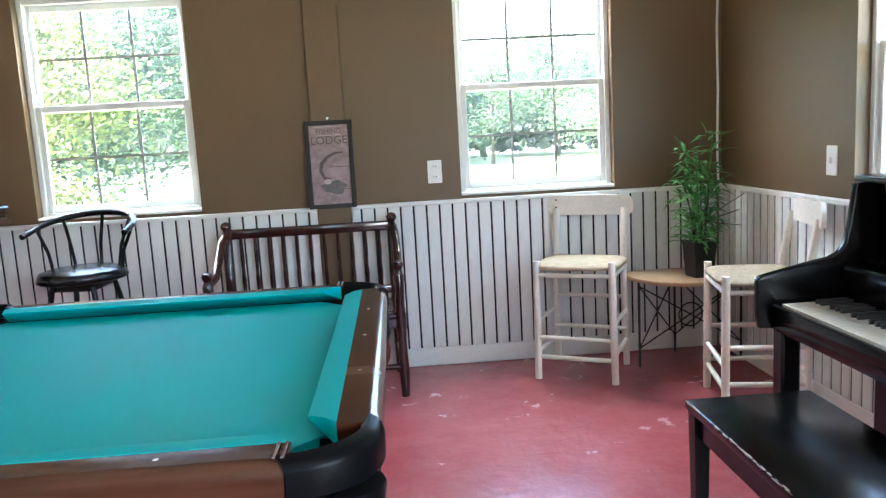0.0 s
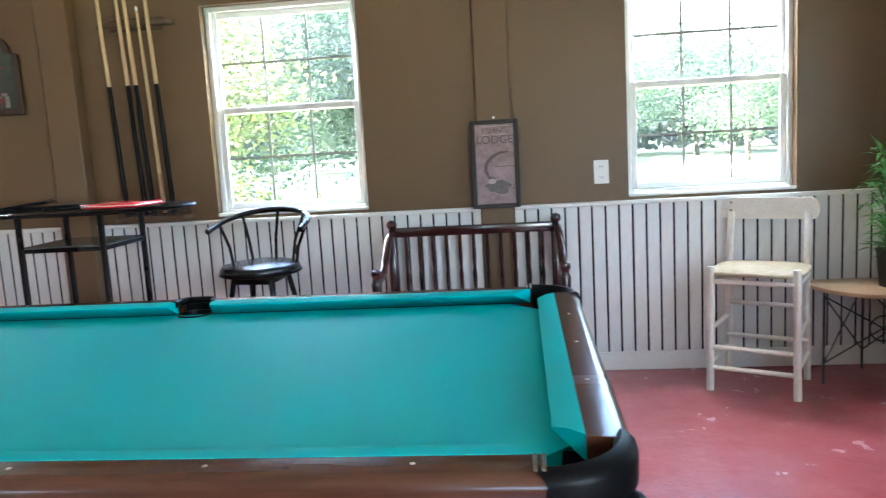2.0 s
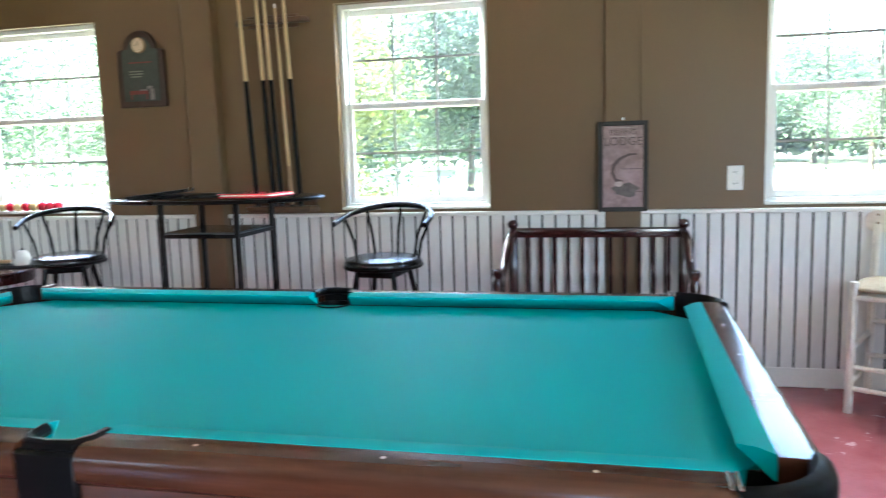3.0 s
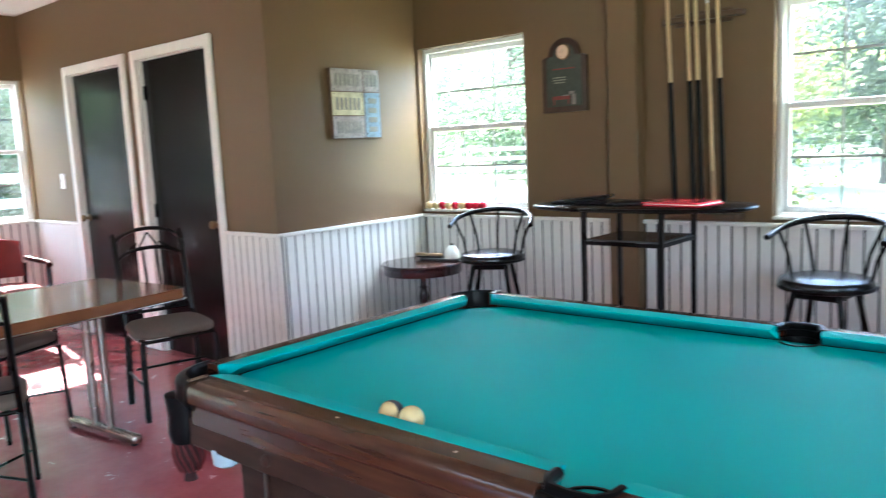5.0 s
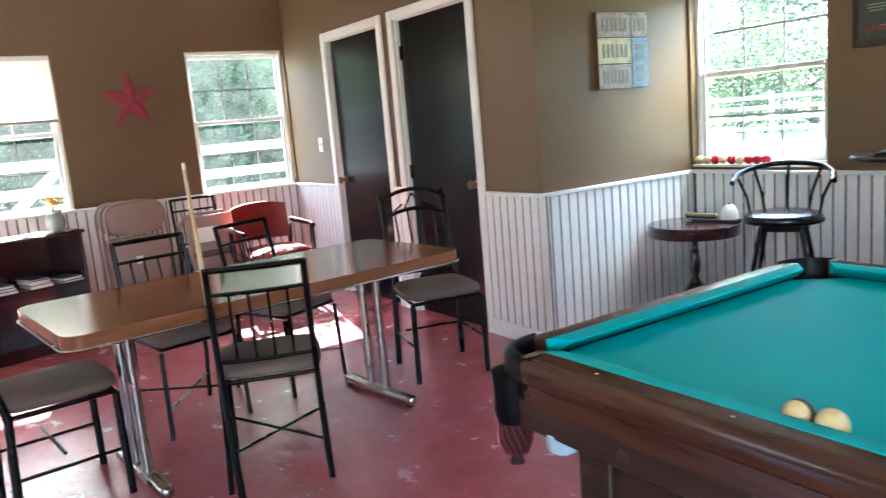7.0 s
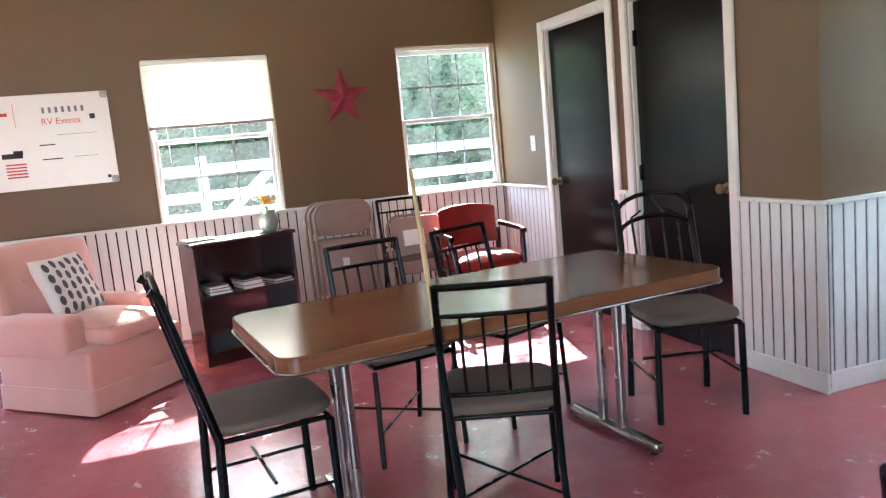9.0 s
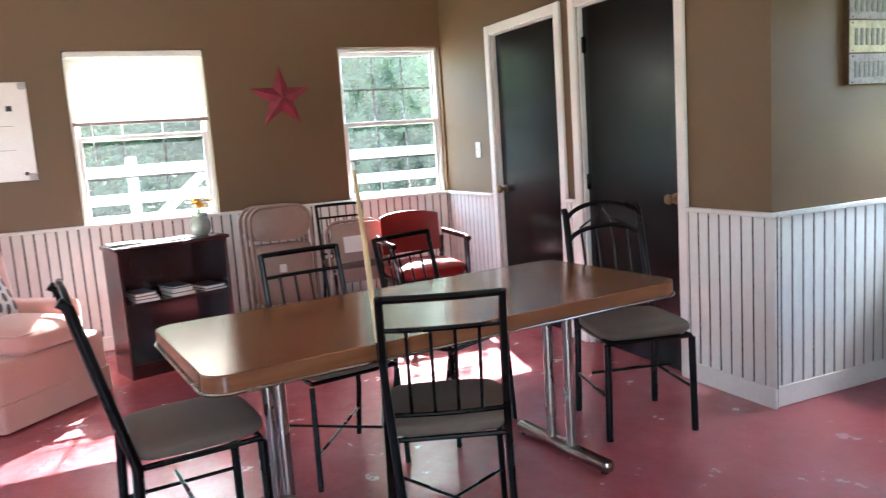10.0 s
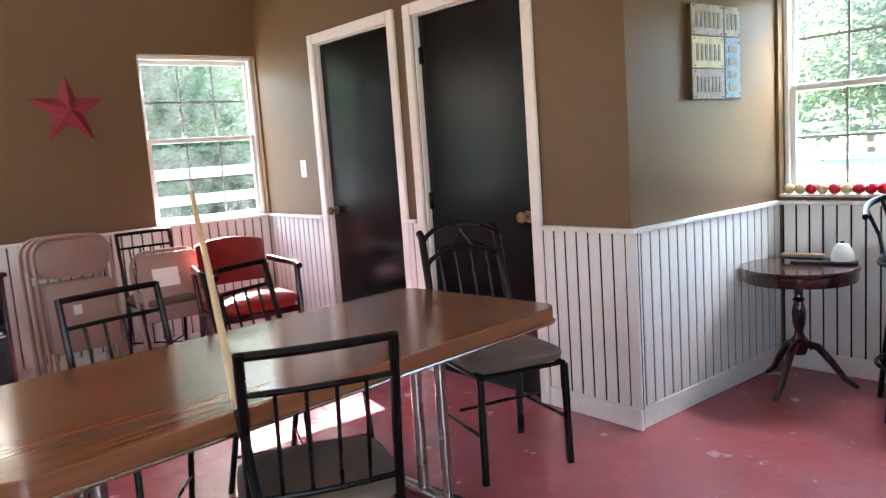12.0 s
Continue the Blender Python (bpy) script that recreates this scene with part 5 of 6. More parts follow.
# ---- board of old plates ----
def plate_board():
    root = thing("wall_art", pose(BOX_E, 3.832, 1.672, 0, 0, -90), "wooden board covered with old embossed metal plates", "wall art")
    solid("board", M_RACK, root, ((0, 0.014, 0), (0.425, 0.028, 0.435)), bevel=0.003)
    grey = surface("plate_grey", (0.34, 0.29, 0.27), 0.55, metal=0.2, vary=0.25, scale=18, fine=70, bump=0.15, depth=0.003)
    cream = surface("plate_cream", (0.50, 0.44, 0.27), 0.55, metal=0.1, vary=0.2, scale=18, fine=70, bump=0.15, depth=0.003)
    blue = surface("plate_blue", (0.20, 0.28, 0.35), 0.55, metal=0.1, vary=0.25, scale=18, fine=70, bump=0.15, depth=0.003)
    mark = surface("embossed_paint", (0.20, 0.19, 0.165), 0.6, vary=0.2, bump=0)
    for x0, x1, z0, z1, mat, n, upright in ((-0.215, 0.06, 0.075, 0.218, grey, 6, True), (-0.215, 0.06, -0.075, 0.072, cream, 6, True), (-0.215, 0.06, -0.218, -0.078, grey, 7, True),
                                             (0.064, 0.205, 0.075, 0.218, grey, 3, True), (0.064, 0.205, -0.216, 0.072, blue, 4, False)):
        # the board's local x runs towards the door wall
        c = (-(x0 + x1) / 2, 0.0305, (z0 + z1) / 2)
        p = solid("metal_plate", mat, root, (c, (x1 - x0 - 0.004, 0.004, z1 - z0 - 0.004)), bevel=0.002)
        for k in range(n):
            if upright:
                u = c[0] - (x1 - x0) * 0.40 + (x1 - x0) * 0.80 * (k + 0.5) / n
                solid("character_bar", mark, p, ((u, 0.0335, c[2]), ((x1 - x0) * 0.42 / n, 0.003, (z1 - z0) * 0.52)), bevel=0.001)
            else:
                u = c[2] - (z1 - z0) * 0.42 + (z1 - z0) * 0.84 * (k + 0.5) / n
                solid("character_bar", mark, p, ((c[0], 0.0335, u), ((x1 - x0) * 0.52, 0.003, (z1 - z0) * 0.45 / n)), bevel=0.001)
        for sx in (-0.42, 0.42):
            for sz in (-0.42, 0.42):
                bm = bmesh.new()
                lathe(bm, [(0.004, 0), (0.004, 0.002), (0.002, 0.003)], 8, pose(c[0] + sx * (x1 - x0), 0.0325, c[2] + sz * (z1 - z0), -90, 0, 0))
                part("nail", bm, M_INK, p)


plate_board()


# ---- round pedestal table and what lies on it ----
def pedestal_table():
    root = thing("pedestal_table", pose(-4.035, 4.10, 0, 0, 0, 20), "small round mahogany pedestal table with tripod feet", "table")
    bm = bmesh.new()
    lathe(bm, [(0.02, 0.555), (0.258, 0.555), (0.262, 0.562), (0.262, 0.606), (0.270, 0.610), (0.272, 0.618), (0.266, 0.625), (0.02, 0.626)], 40)
    part("tabletop", bm, M_MAHOG, root, "round polished top")
    bm = bmesh.new()
    lathe(bm, [(0.030, 0.18), (0.040, 0.20), (0.042, 0.255), (0.026, 0.275), (0.020, 0.30), (0.030, 0.335), (0.034, 0.39), (0.026, 0.43), (0.022, 0.445), (0.030, 0.455), (0.020, 0.47), (0.022, 0.53), (0.040, 0.556)], 20)
    part("column", bm, M_MAHOG, root)
    for k in range(3):
        a = radians(-108 + 120 * k)
        d = Vector((math.cos(a), math.sin(a), 0))
        bm = bmesh.new()
        tube(bm, [d * 0.02 + Vector((0, 0, 0.235)), d * 0.085 + Vector((0, 0, 0.215)), d * 0.150 + Vector((0, 0, 0.135)), d * 0.205 + Vector((0, 0, 0.055)), d * 0.262 + Vector((0, 0, 0.014))], 0.022, 10, r_end=0.013)
        part("foot", bm, M_MAHOG, root)


pedestal_table()
tray = thing("chalk_tray", pose(-3.965, 4.215, 0.627, 0, 0, 12), "shallow black tray on the pedestal table", "tray")
bm = bmesh.new()
slab(bm, rounded(0.30, 0.10, 0.03), 0, 0.012, bevel=0.003)
part("tray_body", bm, M_INK, tray)
talc = thing("chalk_cone", pose(-3.885, 4.235, 0.640), "white hand chalk cone on a black dish", "chalk")
bm = bmesh.new()
lathe(bm, [(0.052, 0), (0.050, 0.035), (0.040, 0.060), (0.026, 0.082), (0.014, 0.086)], 24)
part("cone", bm, M_PAPER, talc)
bm = bmesh.new()
lathe(bm, [(0.010, 0.086), (0.010, 0.096), (0.006, 0.098)], 12)
part("peg", bm, M_INK, talc)
brush = thing("table_brush", pose(-4.06, 4.20, 0.640, 0, 0, 10), "wooden pool table brush with black bristles", "brush")
solid("handle", M_LIGHTWOOD, brush, ((0, 0, 0.020), (0.20, 0.034, 0.018)), bevel=0.006, seg=2)
solid("bristles", M_INK, brush, ((0, 0, 0.0055), (0.19, 0.026, 0.011)), bevel=0.002)


# ---- balls ----
def ball(name, where, material, label, stripe=None):
    root = thing(name, where, label, "ball", "pool balls")
    bm = bmesh.new()
    bmesh.ops.create_uvsphere(bm, u_segments=24, v_segments=14, radius=0.0286)
    b = part("ball_body", bm, material, root, sharp=180)
    if stripe:
        bm = bmesh.new()
        lathe(bm, [(0.0270, -0.0110), (0.02885, -0.0040), (0.02905, 0.0), (0.02885, 0.0040), (0.0270, 0.0110)], 24)
        part("stripe", bm, stripe, root, "dark stripe", 180)
    return root


for k, c in enumerate("ccrcrcrrr"):
    ball("pool_ball", pose(-4.245 + 0.0585 * k, NORTH - 0.002, SILL + 0.012 + 0.0286), M_BALLC if c == "c" else M_BALLR,
         "cream pool ball lined up on the window sill" if c == "c" else "red pool ball lined up on the window sill")
BED = 0.803 - 0.040
ball("pool_ball", pose(-1.834, 1.562, BED + 0.0286, 75, 25, 0), M_BALLC, "cream pool ball with a dark stripe by the cushion", M_INK)
ball("pool_ball", pose(-1.773, 1.561, BED + 0.0286), M_BALLC, "plain cream pool ball by the cushion")
cup = thing("chalk_holder", pose(-2.365, 1.475, 0.570, 0, 0, 10), "pale blue chalk holder hung below the rail", "chalk holder")
bm = bmesh.new()
lathe(bm, [(0.018, 0), (0.034, 0.010), (0.038, 0.05), (0.030, 0.062)], 16)
part("holder_body", bm, surface("pale_blue_plastic", (0.42, 0.55, 0.62), 0.4, vary=0.08, bump=0), cup)
bm = bmesh.new()
tube(bm, [(0, 0, 0.05), (0.02, 0.03, 0.10)], 0.004, 6)
part("hook", bm, M_INK, cup)


# ---- piano, bench and music ----
def piano():
    y1, y0 = 2.640, 1.16
    root = thing("upright_piano", Matrix(), "black lacquered upright piano with an open keyboard", "piano")
    ym, ln = (y0 + y1) / 2, y1 - y0
    solid("case", M_BLACKLACQ, root, ((1.575, ym, 0.53), (0.27, ln, 1.00)), bevel=0.006)
    solid("lid", M_BLACKLACQ, root, ((1.545, ym, 1.045), (0.36, ln + 0.03, 0.026)), bevel=0.008, seg=2)
    solid("keybed", M_BLACKLACQ, root, ((1.26, ym, 0.625), (0.36, ln - 0.002, 0.055)), bevel=0.008, seg=2)
    solid("key_slip", M_BLACKLACQ, root, ((1.088, ym, 0.655), (0.024, ln - 0.07, 0.045)), bevel=0.006, seg=2)
    for s, y in ((1, y1 - 0.016), (-1, y0 + 0.016)):
        prof = [(1.050, 0.600), (1.042, 0.640), (1.040, 0.752), (1.052, 0.764), (1.235, 0.803), (1.270, 0.808), (1.300, 0.822), (1.320, 0.850), (1.334, 0.905), (1.350, 1.032), (1.45, 1.032), (1.45, 0.600)]
        bm = bmesh.new()
        slab(bm, prof, y - 0.016, y + 0.016, Matrix(((1, 0, 0, 0), (0, 0, 1, 0), (0, 1, 0, 0), (0, 0, 0, 1))), 0.004)
        part("cheek", bm, M_BLACKLACQ, root)
        bm = bmesh.new()
        box(bm, (1.125, y - s * 0.03, 0.30), (0.062, 0.062, 0.60), None, 0.008)
        leg = part("leg", bm, M_BLACKLACQ, root)
        solid("toe", M_BLACKLACQ, leg, ((1.28, y - s * 0.03, 0.04), (0.42, 0.064, 0.07)), bevel=0.008)
    solid("fallboard", M_BLACKLACQ, root, ((1.315, ym, 0.715), (0.03, ln - 0.07, 0.10)), bevel=0.006)
    solid("fallboard_roll", M_BLACKLACQ, root, ((1.35, ym, 0.775), (0.085, ln - 0.07, 0.03)), bevel=0.010, seg=2)
    solid("music_shelf", M_BLACKLACQ, root, ((1.40, ym, 0.800), (0.09, ln - 0.07, 0.016)), bevel=0.004)
    solid("upper_panel", M_BLACKLACQ, root, ((1.432, ym, 0.92), (0.016, ln - 0.07, 0.22)), bevel=0.004)
    white = (ln - 0.13) / 52
    for k in range(52):
        solid("white_key", M_KEYW, root, ((1.195, y1 - 0.065 - white * (k + 0.5), 0.674), (0.19, white - 0.0012, 0.018)))
    for k in range(52):
        if k % 7 in (0, 1, 3, 4, 5) and k < 51:
            solid("black_key", M_INK, root, ((1.240, y1 - 0.065 - white * (k + 1), 0.688), (0.10, 0.011, 0.016)), bevel=0.002)


M_KEYW = surface("key_ivory", (0.62, 0.58, 0.50), 0.35, vary=0.08, bump=0, piece=0.2)
piano()
bench = thing("piano_bench", pose(0.877, 1.935, 0), "black wooden piano bench with worn edges", "bench")
solid("seat_board", M_BLACKLACQ, bench, ((0, 0, 0.483), (0.355, 0.80, 0.026)), bevel=0.005, seg=2)
for s in (-1, 1):
    solid("side_apron", M_BLACKLACQ, bench, ((s * 0.150, 0, 0.435), (0.018, 0.69, 0.07)), bevel=0.003)
    solid("end_apron", M_BLACKLACQ, bench, ((0, s * 0.365, 0.435), (0.27, 0.018, 0.07)), bevel=0.003)
    for q in (-1, 1):
        bm = bmesh.new()
        t = bmesh.new()
        bmesh.ops.create_cube(t, size=1)
        for v in t.verts:
            k = 0.022 if v.co.z > 0 else 0.015
            v.co = Vector((math.copysign(k, v.co.x), math.copysign(k, v.co.y), 0.47 if v.co.z > 0 else 0))
        join(bm, t, pose(s * 0.150, q * 0.368, 0))
        part("leg", bm, M_BLACKLACQ, bench)
bm = bmesh.new()
for k in range(70):
    rr = random.Random(k)
    y = -0.40 + 0.80 * rr.random()
    box(bm, (-0.1765 + rr.uniform(0, 0.002), y, 0.4945 + rr.uniform(-0.003, 0.0005)), (0.003, rr.uniform(0.004, 0.03), 0.002))
tagged(part("worn_edge", bm, surface("bare_wood_chips", (0.45, 0.40, 0.34), 0.7, bump=0), bench, "pale chipped edge"), kind="stuff")
music = thing("sheet_music", pose(1.408, 2.30, 0.812, 0, -10, 0), "open faded songbook on the piano", "book")
solid("page_spread", surface("songbook_page", (0.42, 0.24, 0.21), 0.8, vary=0.3, scale=18, fine=60, bump=0.02), music, ((0, 0, 0.115), (0.008, 0.40, 0.225)))
solid("page_lines", M_PAPER, music, *[((-0.0052, 0, 0.04 + 0.03 * k), (0.0012, 0.34, 0.012)) for k in range(6)])


# ---- red armchair ----
def red_armchair():
    root = thing("armchair", pose(-6.86, 2.52, 0, 0, 0, -92), "red vinyl office armchair with dark wooden arms", "armchair")
    bm = bmesh.new()
    cushion(bm, 0.53, 0.50, 0.10, 0.4, 0.375, 0.03, 9, pose(0, 0.02, 0))
    part("seat", bm, M_RED, root, "red vinyl seat")
    bm = bmesh.new()
    n = 12
    rows = []
    for d in (-0.028, 0.028):
        rows.append([[bm.verts.new((0.275 * math.sin(a) * (1 + d), -0.285 + 0.11 * (1 - math.cos(a)) + d - 0.06 * (z - 0.5), z - 0.03 * (a / 0.95) ** 2 * (z > 0.7))) for a in [-0.95 + 1.9 * k / n for k in range(n + 1)]] for z in (0.52, 0.62, 0.72, 0.80, 0.825)])
    for j in range(4):
        for k in range(n):
            bm.faces.new((rows[0][j][k], rows[0][j][k + 1], rows[0][j + 1][k + 1], rows[0][j + 1][k]))
            bm.faces.new((rows[1][j][k + 1], rows[1][j][k], rows[1][j + 1][k], rows[1][j + 1][k + 1]))
    for j in (0, 4):
        for k in range(n):
            bm.faces.new((rows[0][j][k], rows[1][j][k], rows[1][j][k + 1], rows[0][j][k + 1]))
    for k in (0, n):
        for j in range(4):
            bm.faces.new((rows[0][j][k], rows[0][j + 1][k], rows[1][j + 1][k], rows[1][j][k]))
    part("backrest", bm, M_RED, root, "curved red vinyl back", 60)
    for s in (-1, 1):
        bm = bmesh.new()
        tube(bm, [(s * 0.262, -0.22, 0.66), (s * 0.290, -0.05, 0.645), (s * 0.295, 0.12, 0.64), (s * 0.280, 0.20, 0.63)], 0.021, 10)
        part("arm", bm, M_MAHOG, root, "dark wooden arm")
        bm = bmesh.new()
        tube(bm, [(s * 0.255, 0.215, 0.0), (s * 0.262, 0.205, 0.40), (s * 0.286, 0.15, 0.63)], 0.019, 10)
        part("front_leg", bm, M_MAHOG, root)
        bm = bmesh.new()
        tube(bm, [(s * 0.235, -0.29, 0.0), (s * 0.235, -0.24, 0.38), (s * 0.255, -0.25, 0.62)], 0.018, 10)
        part("back_leg", bm, M_MAHOG, root)
    solid("seat_frame", M_MAHOG, root, ((0, 0, 0.365), (0.50, 0.46, 0.04)), bevel=0.006)


red_armchair()


# ---- folded chairs ----
def folded_chair(m, label, h=0.94, padded=False):
    """A folding chair leant flat, standing along local z, facing +y."""
    root = thing("folding_chair", m, label, "folding chair", "folded chairs")
    w = 0.225
    bm = bmesh.new()
    r = 0.11
    pts = [(-w, 0, 0)] + [(-w + r - r * math.cos(radians(a)), 0, h - r + r * math.sin(radians(a))) for a in range(0, 91, 15)] + \
          [(w - r + r * math.sin(radians(a)), 0, h - r + r * math.cos(radians(a))) for a in range(0, 91, 15)] + [(w, 0, 0)]
    tube(bm, pts, 0.0125, 10)
    part("outer_frame", bm, M_BEIGE, root)
    bm = bmesh.new()
    tube(bm, [(-w + 0.035, 0.02, 0.04), (-w + 0.035, 0.024, h - 0.30), (w - 0.035, 0.024, h - 0.30), (w - 0.035, 0.02, 0.04)], 0.011, 8)
    part("inner_frame", bm, M_BEIGE, root)
    up = pose(0, 0, 0, 90, 0, 0)
    if not padded:
        bm = bmesh.new()
        slab(bm, [(x, y + h - 0.135) for x, y in rounded(0.43, 0.24, 0.105, 7)], -0.006, 0.006, up, 0.003)
        part("backrest", bm, M_BEIGE, root)
    bm = bmesh.new()
    z = h - 0.50 if not padded else h - 0.24
    slab(bm, [(x, y + z) for x, y in rounded(0.40, 0.44, 0.045, 5)], -0.046, -0.026, up, 0.008)
    seat = part("seat", bm, M_BEIGE, root)
    solid("paper_label", M_PAPER, seat, ((0.03, 0.0475, z + (0.06 if padded else 0.04)), (0.17 if padded else 0.05, 0.002, 0.12 if padded else 0.06)))
    return root


for k in range(3):
    folded_chair(pose(-7.44 + 0.05 * k, 1.585 + 0.028 * k, 0, 0, 0, -90) @ pose(0, 0, 0, 7, 0, 0), "beige metal folding chair leaning folded against the wall")
folded_chair(pose(-7.13, 2.16, 0, 0, 0, -88) @ pose(0, 0, 0, 12, 0, 0), "beige folding chair with a paper label leaning folded", 0.80, True)


# ---- bookcase and what stands on it ----
def bookcase():
    root = thing("bookcase", pose(-6.985, 0.795, 0, 0, 0, -74), "low dark cherry bookcase with a few books", "bookcase")
    w, d, h = 0.70, 0.29, 0.82
    for s in (-1, 1):
        solid("side_panel", M_MAHOG, root, ((s * (w / 2 - 0.011), 0, h / 2 - 0.012), (0.022, d, h - 0.024)), bevel=0.003)
    solid("top_board", M_MAHOG, root, ((0, 0.004, h - 0.012), (w + 0.03, d + 0.02, 0.024)), bevel=0.006, seg=2)
    for nm, z in (("shelf", 0.455), ("bottom_shelf", 0.085)):
        solid(nm, M_MAHOG, root, ((0, 0.006, z), (w - 0.044, d - 0.012, 0.02)), bevel=0.002)
    solid("back_panel", M_MAHOG, root, ((0, -d / 2 + 0.005, h / 2), (w - 0.046, 0.008, h - 0.05)))
    solid("kick_board", M_MAHOG, root, ((0, d / 2 - 0.015, 0.0375), (w - 0.044, 0.018, 0.075)), bevel=0.002)
    return root


bookcase()
CASE = pose(-6.985, 0.795, 0, 0, 0, -74)


def book(x, y, z, size, turn, cover, label):
    root = thing("book", CASE @ pose(x, y, z, 0, 0, turn), label, "book", "books in the bookcase")
    w, d, h = size
    solid("cover", cover, root, ((0, 0, 0.0015), (w, d, 0.003)), ((0, 0, h - 0.0015), (w, d, 0.003)), ((-w / 2 + 0.0015, 0, h / 2), (0.003, d, h - 0.006)))
    solid("page_block", M_PAPER, root, ((0.002, 0, h / 2), (w - 0.008, d - 0.006, h - 0.007)))


BLUE = surface("dark_blue_cover", (0.03, 0.04, 0.07), 0.5, bump=0)
TANC = surface("tan_cover", (0.42, 0.22, 0.13), 0.6, bump=0)
GREYC = surface("grey_cover", (0.16, 0.16, 0.16), 0.5, bump=0)
for k, (x, hs, c) in enumerate(((0.20, (0.022, 0.018, 0.02), (BLUE, TANC, GREYC)), (-0.02, (0.025, 0.030, 0.012), (TANC, TANC, BLUE)), (-0.23, (0.014, 0.022), (GREYC, BLUE)))):
    z = 0.4655
    for j, h in enumerate(hs):
        book(x + 0.01 * (j - 1), 0.04, z, (0.15 - 0.01 * j, 0.20, h), 3 * j - 4 + 5 * k, c[j], "closed book lying in a small stack")
        z += h + 0.0006
for k, (x, y, t) in enumerate(((0.18, 0.05, 12), (0.06, 0.02, -18), (-0.06, 0.04, 8), (0.24, -0.02, -5))):
    sheet = thing("paper_stack", CASE @ pose(x, y, 0.8205 + 0.0035 * k, 0, 0, t), "loose white papers on the bookcase", "papers", "papers on the bookcase")
    solid("sheets", M_PAPER, sheet, ((0, 0, 0.0015), (0.21, 0.17, 0.003)))
vase = thing("flower_vase", CASE @ pose(-0.235, 0.02, 0.8205) @ Matrix.Scale(1.3, 4), "small clear glass vase with yellow flowers", "vase")
bm = bmesh.new()
lathe(bm, [(0.030, 0), (0.046, 0.02), (0.052, 0.05), (0.044, 0.08), (0.036, 0.095), (0.044, 0.11), (0.040, 0.11), (0.033, 0.095)], 22)
part("vase_body", bm, surface("frosted_glass", (0.27, 0.29, 0.25), 0.12, vary=0.1, scale=30, bump=0.1), vase)
rnd = random.Random(9)
yellow = surface("yellow_petals", (0.85, 0.42, 0.02), 0.6, vary=0.15, bump=0)
for k in range(11):
    a, r = rnd.uniform(0, 6.28), rnd.uniform(0.005, 0.055)
    z = rnd.uniform(0.135, 0.19)
    bm = bmesh.new()
    tube(bm, [(r * 0.3 * math.cos(a), r * 0.3 * math.sin(a), 0.09), (r * math.cos(a), r * math.sin(a), z)], 0.0018, 5)
    part("stem", bm, M_GREENLEAF, vase)
    bm = bmesh.new()
    for p in range(9):
        b = 2 * math.pi * p / 9
        box(bm, (r * math.cos(a) + 0.014 * math.cos(b), r * math.sin(a) + 0.014 * math.sin(b), z + 0.004), (0.020, 0.009, 0.003), pose(0, 0, 0, 0, -25, math.degrees(b)), 0)
    part("flower_head", bm, yellow, vase, "yellow daisy-like head")


